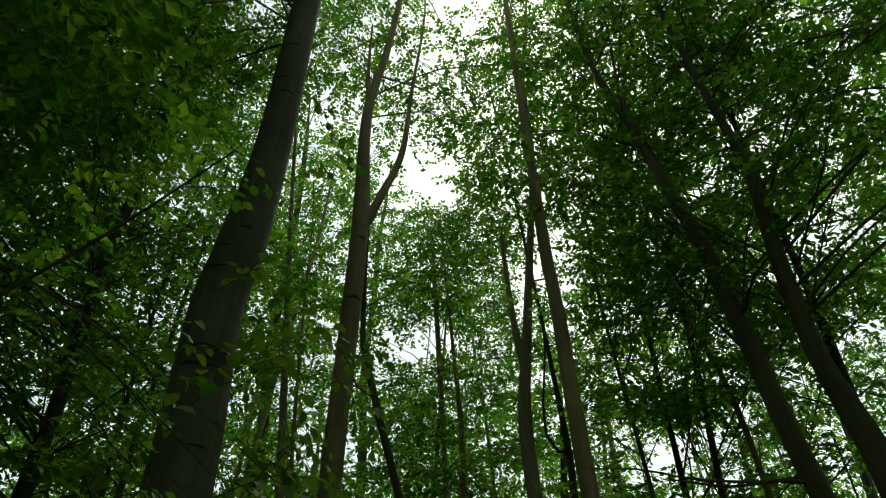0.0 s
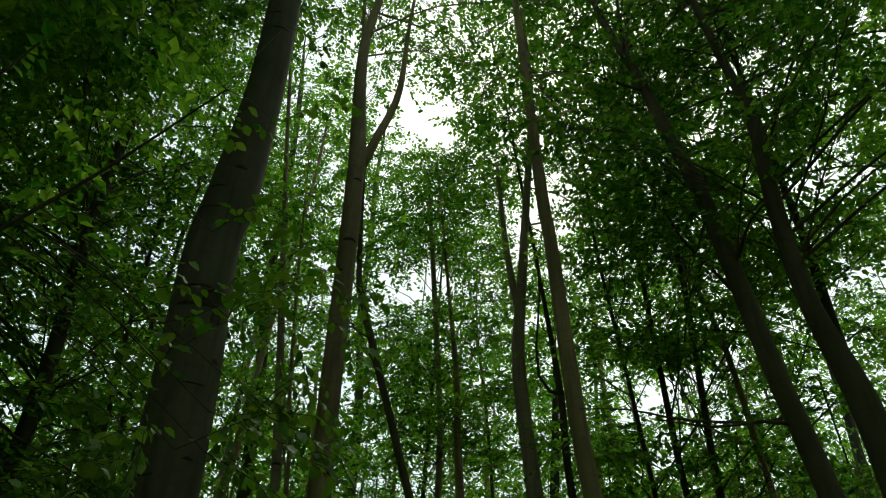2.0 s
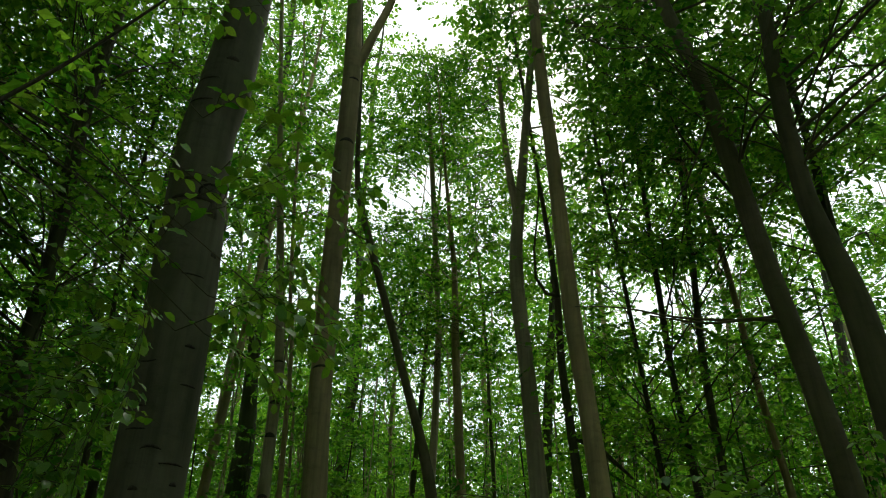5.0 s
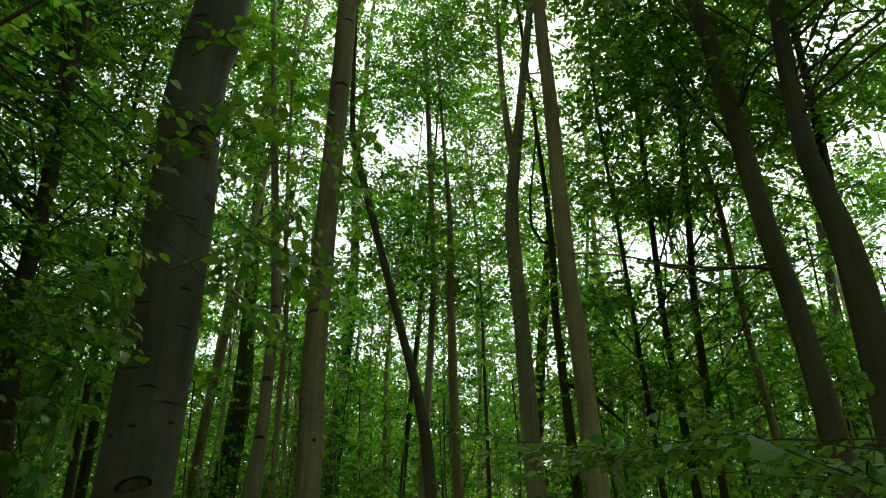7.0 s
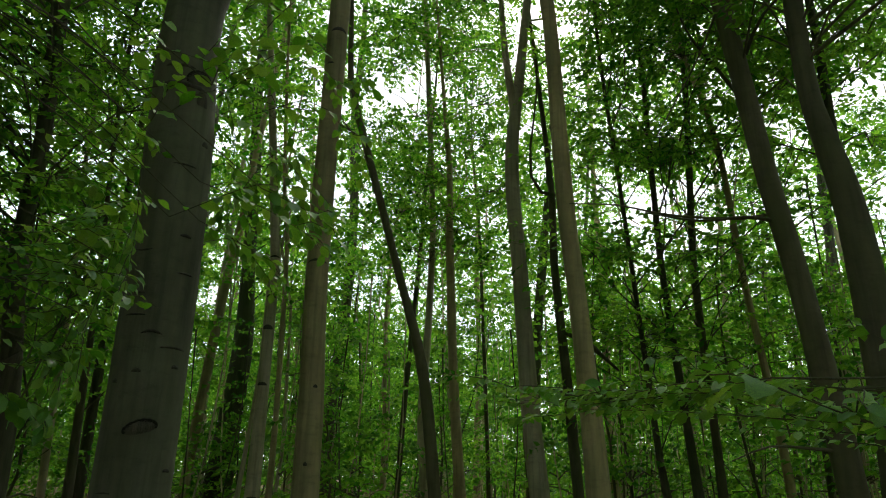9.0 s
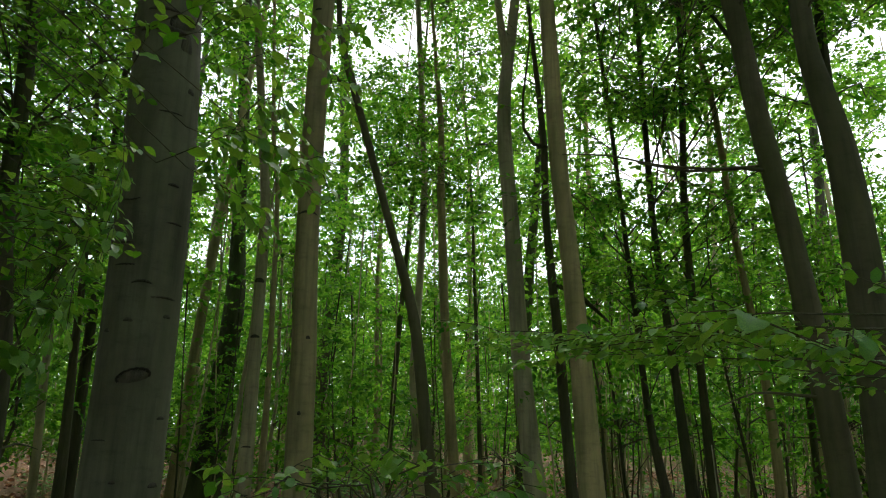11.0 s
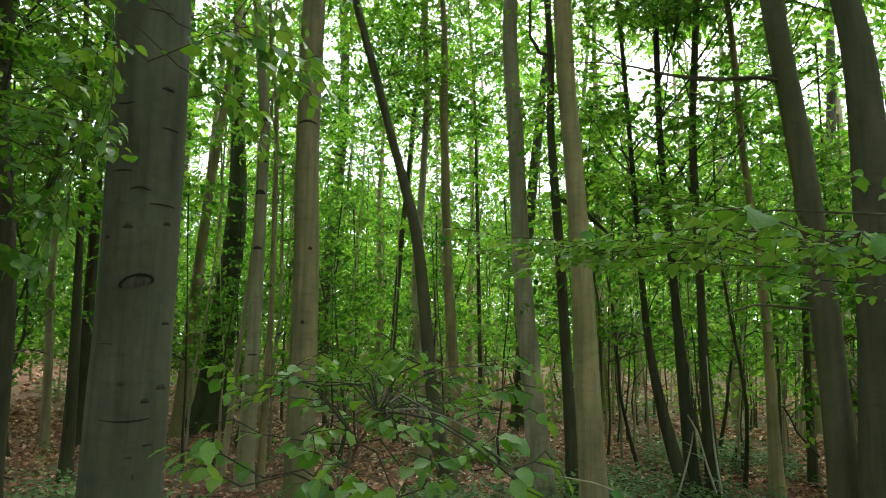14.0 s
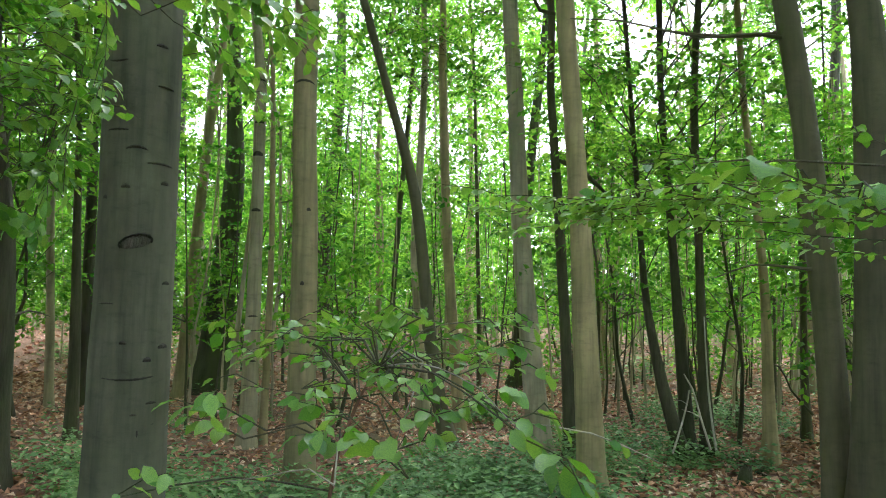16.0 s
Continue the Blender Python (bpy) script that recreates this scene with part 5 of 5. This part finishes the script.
bough = bough_thing("sapling", "slim young beech with hanging leafy boughs behind a thick trunk", "sapling", 405,
    [(-1.62, 4.06, 0.0, 0.02), (-1.63, 4.06, 1.5, 0.017), (-1.62, 4.05, 3.0, 0.013), (-1.6, 4.05, 4.6, 0.007)])
grow(bough, [(-1.21, 3.47, 3.62, 0.0025), (-1.16, 3.58, 3.41, 0.0019), (-1.18, 3.69, 3.22, 0.0014), (-1.21, 3.84, 2.83, 0.0008)], 0.076, 0.042, 0.3, 4)
grow(bough, [(-1.24, 3.59, 3.52, 0.0025), (-1.02, 3.63, 3.45, 0.0019), (-0.93, 3.71, 3.24, 0.0014), (-0.90, 3.80, 3.00, 0.0008)], 0.076, 0.042, 0.3, 4)
grow(bough, [(-0.93, 3.46, 3.59, 0.0025), (-0.85, 3.60, 3.43, 0.0019), (-0.77, 3.75, 3.19, 0.0014), (-0.76, 3.91, 2.94, 0.0008)], 0.076, 0.042, 0.3, 4)
grow(bough, [(-0.72, 3.37, 3.51, 0.0025), (-0.55, 3.47, 3.47, 0.0019), (-0.49, 3.60, 3.34, 0.0014), (-0.37, 3.70, 3.33, 0.0008)], 0.076, 0.042, 0.3, 4)
grow(bough, [(-1.14, 3.65, 2.76, 0.0025), (-1.01, 3.70, 2.68, 0.0019), (-0.92, 3.75, 2.57, 0.0014), (-0.86, 3.80, 2.52, 0.0008)], 0.076, 0.042, 0.3, 4)
grow(bough, [(-1.04, 3.67, 3.14, 0.0025), (-0.89, 3.74, 3.08, 0.0019), (-0.70, 3.81, 3.05, 0.0014), (-0.58, 3.90, 2.94, 0.0008)], 0.076, 0.042, 0.3, 4)
grow(bough, [(-1.20, 3.65, 3.24, 0.0025), (-1.06, 3.78, 3.12, 0.0016), (-1.05, 3.92, 2.94, 0.0008)], 0.076, 0.042, 0.3, 4)
grow(bough, [(-0.81, 3.41, 3.81, 0.0025), (-0.63, 3.48, 3.76, 0.0019), (-0.51, 3.56, 3.71, 0.0014), (-0.41, 3.64, 3.65, 0.0008)], 0.076, 0.042, 0.3, 4)


# ---- dead wood on the forest floor ----
def fallen_branch(label, knots, mat, seed, spurs=2):
    rg = np.random.default_rng(seed)
    base = np.array(knots[0][:3])
    root = new("fallen_branch")
    root.location = base
    tagged(root, label, "branch", "dead branches on the ground")
    pts = curve_points(knots, 0.12)
    part("stick", tube_mesh("stick", pts - np.array([*base, 0]), 6, rough=0.05, seed=seed), mat, root)
    for i in range(spurs):
        a = pts[int(len(pts) * rg.uniform(0.3, 0.8))]
        e = a[:3] + np.array([rg.normal(0, 0.12), rg.normal(0, 0.12), abs(rg.normal(0.05, 0.05))])
        part("spur", tube_mesh("spur", np.array([(*a[:3], a[3] * 0.6), (*((a[:3] + e) / 2 + 0.01), a[3] * 0.45), (*e, 0.002)]) - np.array([*base, 0]), 5), mat, root)
    return root


fallen_branch("pale dead stick leaning against dark stems", [(2.29, 6.05, 0.14, 0.0100), (2.44, 6.20, 0.38, 0.0087), (2.52, 6.28, 0.54, 0.0073), (2.54, 6.27, 0.67, 0.0060)], DEAD, 701, 1)
fallen_branch("pale dead stick leaning against dark stems", [(2.58, 5.93, 0.20, 0.0100), (2.55, 6.05, 0.45, 0.0087), (2.53, 6.17, 0.69, 0.0073), (2.48, 6.24, 0.82, 0.0060)], DEAD, 702, 1)
fallen_branch("thin pale sapling stem leaning on a dark stem", [(2.58, 5.82, 0.22, 0.0100), (2.62, 6.02, 0.56, 0.0087), (2.64, 6.12, 0.95, 0.0073), (2.67, 6.22, 1.35, 0.0060)], DEAD, 703, 1)
fallen_branch("dead dark branch leaning low between trunks", [(3.95, 6.68, 0.39, 0.0120), (3.74, 6.69, 0.63, 0.0097), (3.61, 6.65, 0.86, 0.0073), (3.34, 6.68, 0.96, 0.0050)], DARK, 704, 3)

rg = np.random.default_rng(91)
for i in range(26):
    x, y = rg.uniform(-5, 5), rg.uniform(3.6, 10)
    a, ln = rg.uniform(0, 3.14), rg.uniform(0.4, 1.5)
    kn = []
    for u in (0, 0.35, 0.7, 1.0):
        px, py = x + math.cos(a) * ln * u + rg.normal(0, 0.04), y + math.sin(a) * ln * u + rg.normal(0, 0.04)
        kn.append((px, py, float(ground_height(np.array(px), np.array(py))) + 0.035, 0.012 * (1 - 0.6 * u) * rg.uniform(0.7, 1.3)))
    fallen_branch("thin dead branch lying on brown leaves", kn, DARK if i % 3 else DEAD, 900 + i, 2)


def stump(label, x, y, height, radius, seed):
    z = float(ground_height(np.array(x), np.array(y)))
    root = new("stump")
    root.location = (x, y, z)
    tagged(root, label, "stump")
    pts = curve_points([(0, 0, -0.03, radius * 1.15), (0.01, 0, height * 0.5, radius), (0.03, 0.01, height, radius * 0.85)], 0.04)
    v, f = tube(pts, 14, rough=0.07, flare=0.25, seed=seed)
    rg = np.random.default_rng(seed)
    v[-14:, 2] += rg.normal(0, height * 0.16, 14)
    part("trunk", raw_mesh("trunk", v, f.ravel(), 4), OAK, root)
    top = np.vstack([v[-14:] * np.array([0.96, 0.96, 1]), [[0.03, 0.01, height * 0.8]]])
    part("broken_top", raw_mesh("broken_top", top, np.array([(i, (i + 1) % 14, 14) for i in range(14)]).ravel(), 3), DARK, root)


stump("small dark broken stump among fallen leaves", 3.67, 7.76, 0.2, 0.07, 801)
stump("low mossy stump on the leaf litter", 2.77, 5.72, 0.16, 0.045, 802)
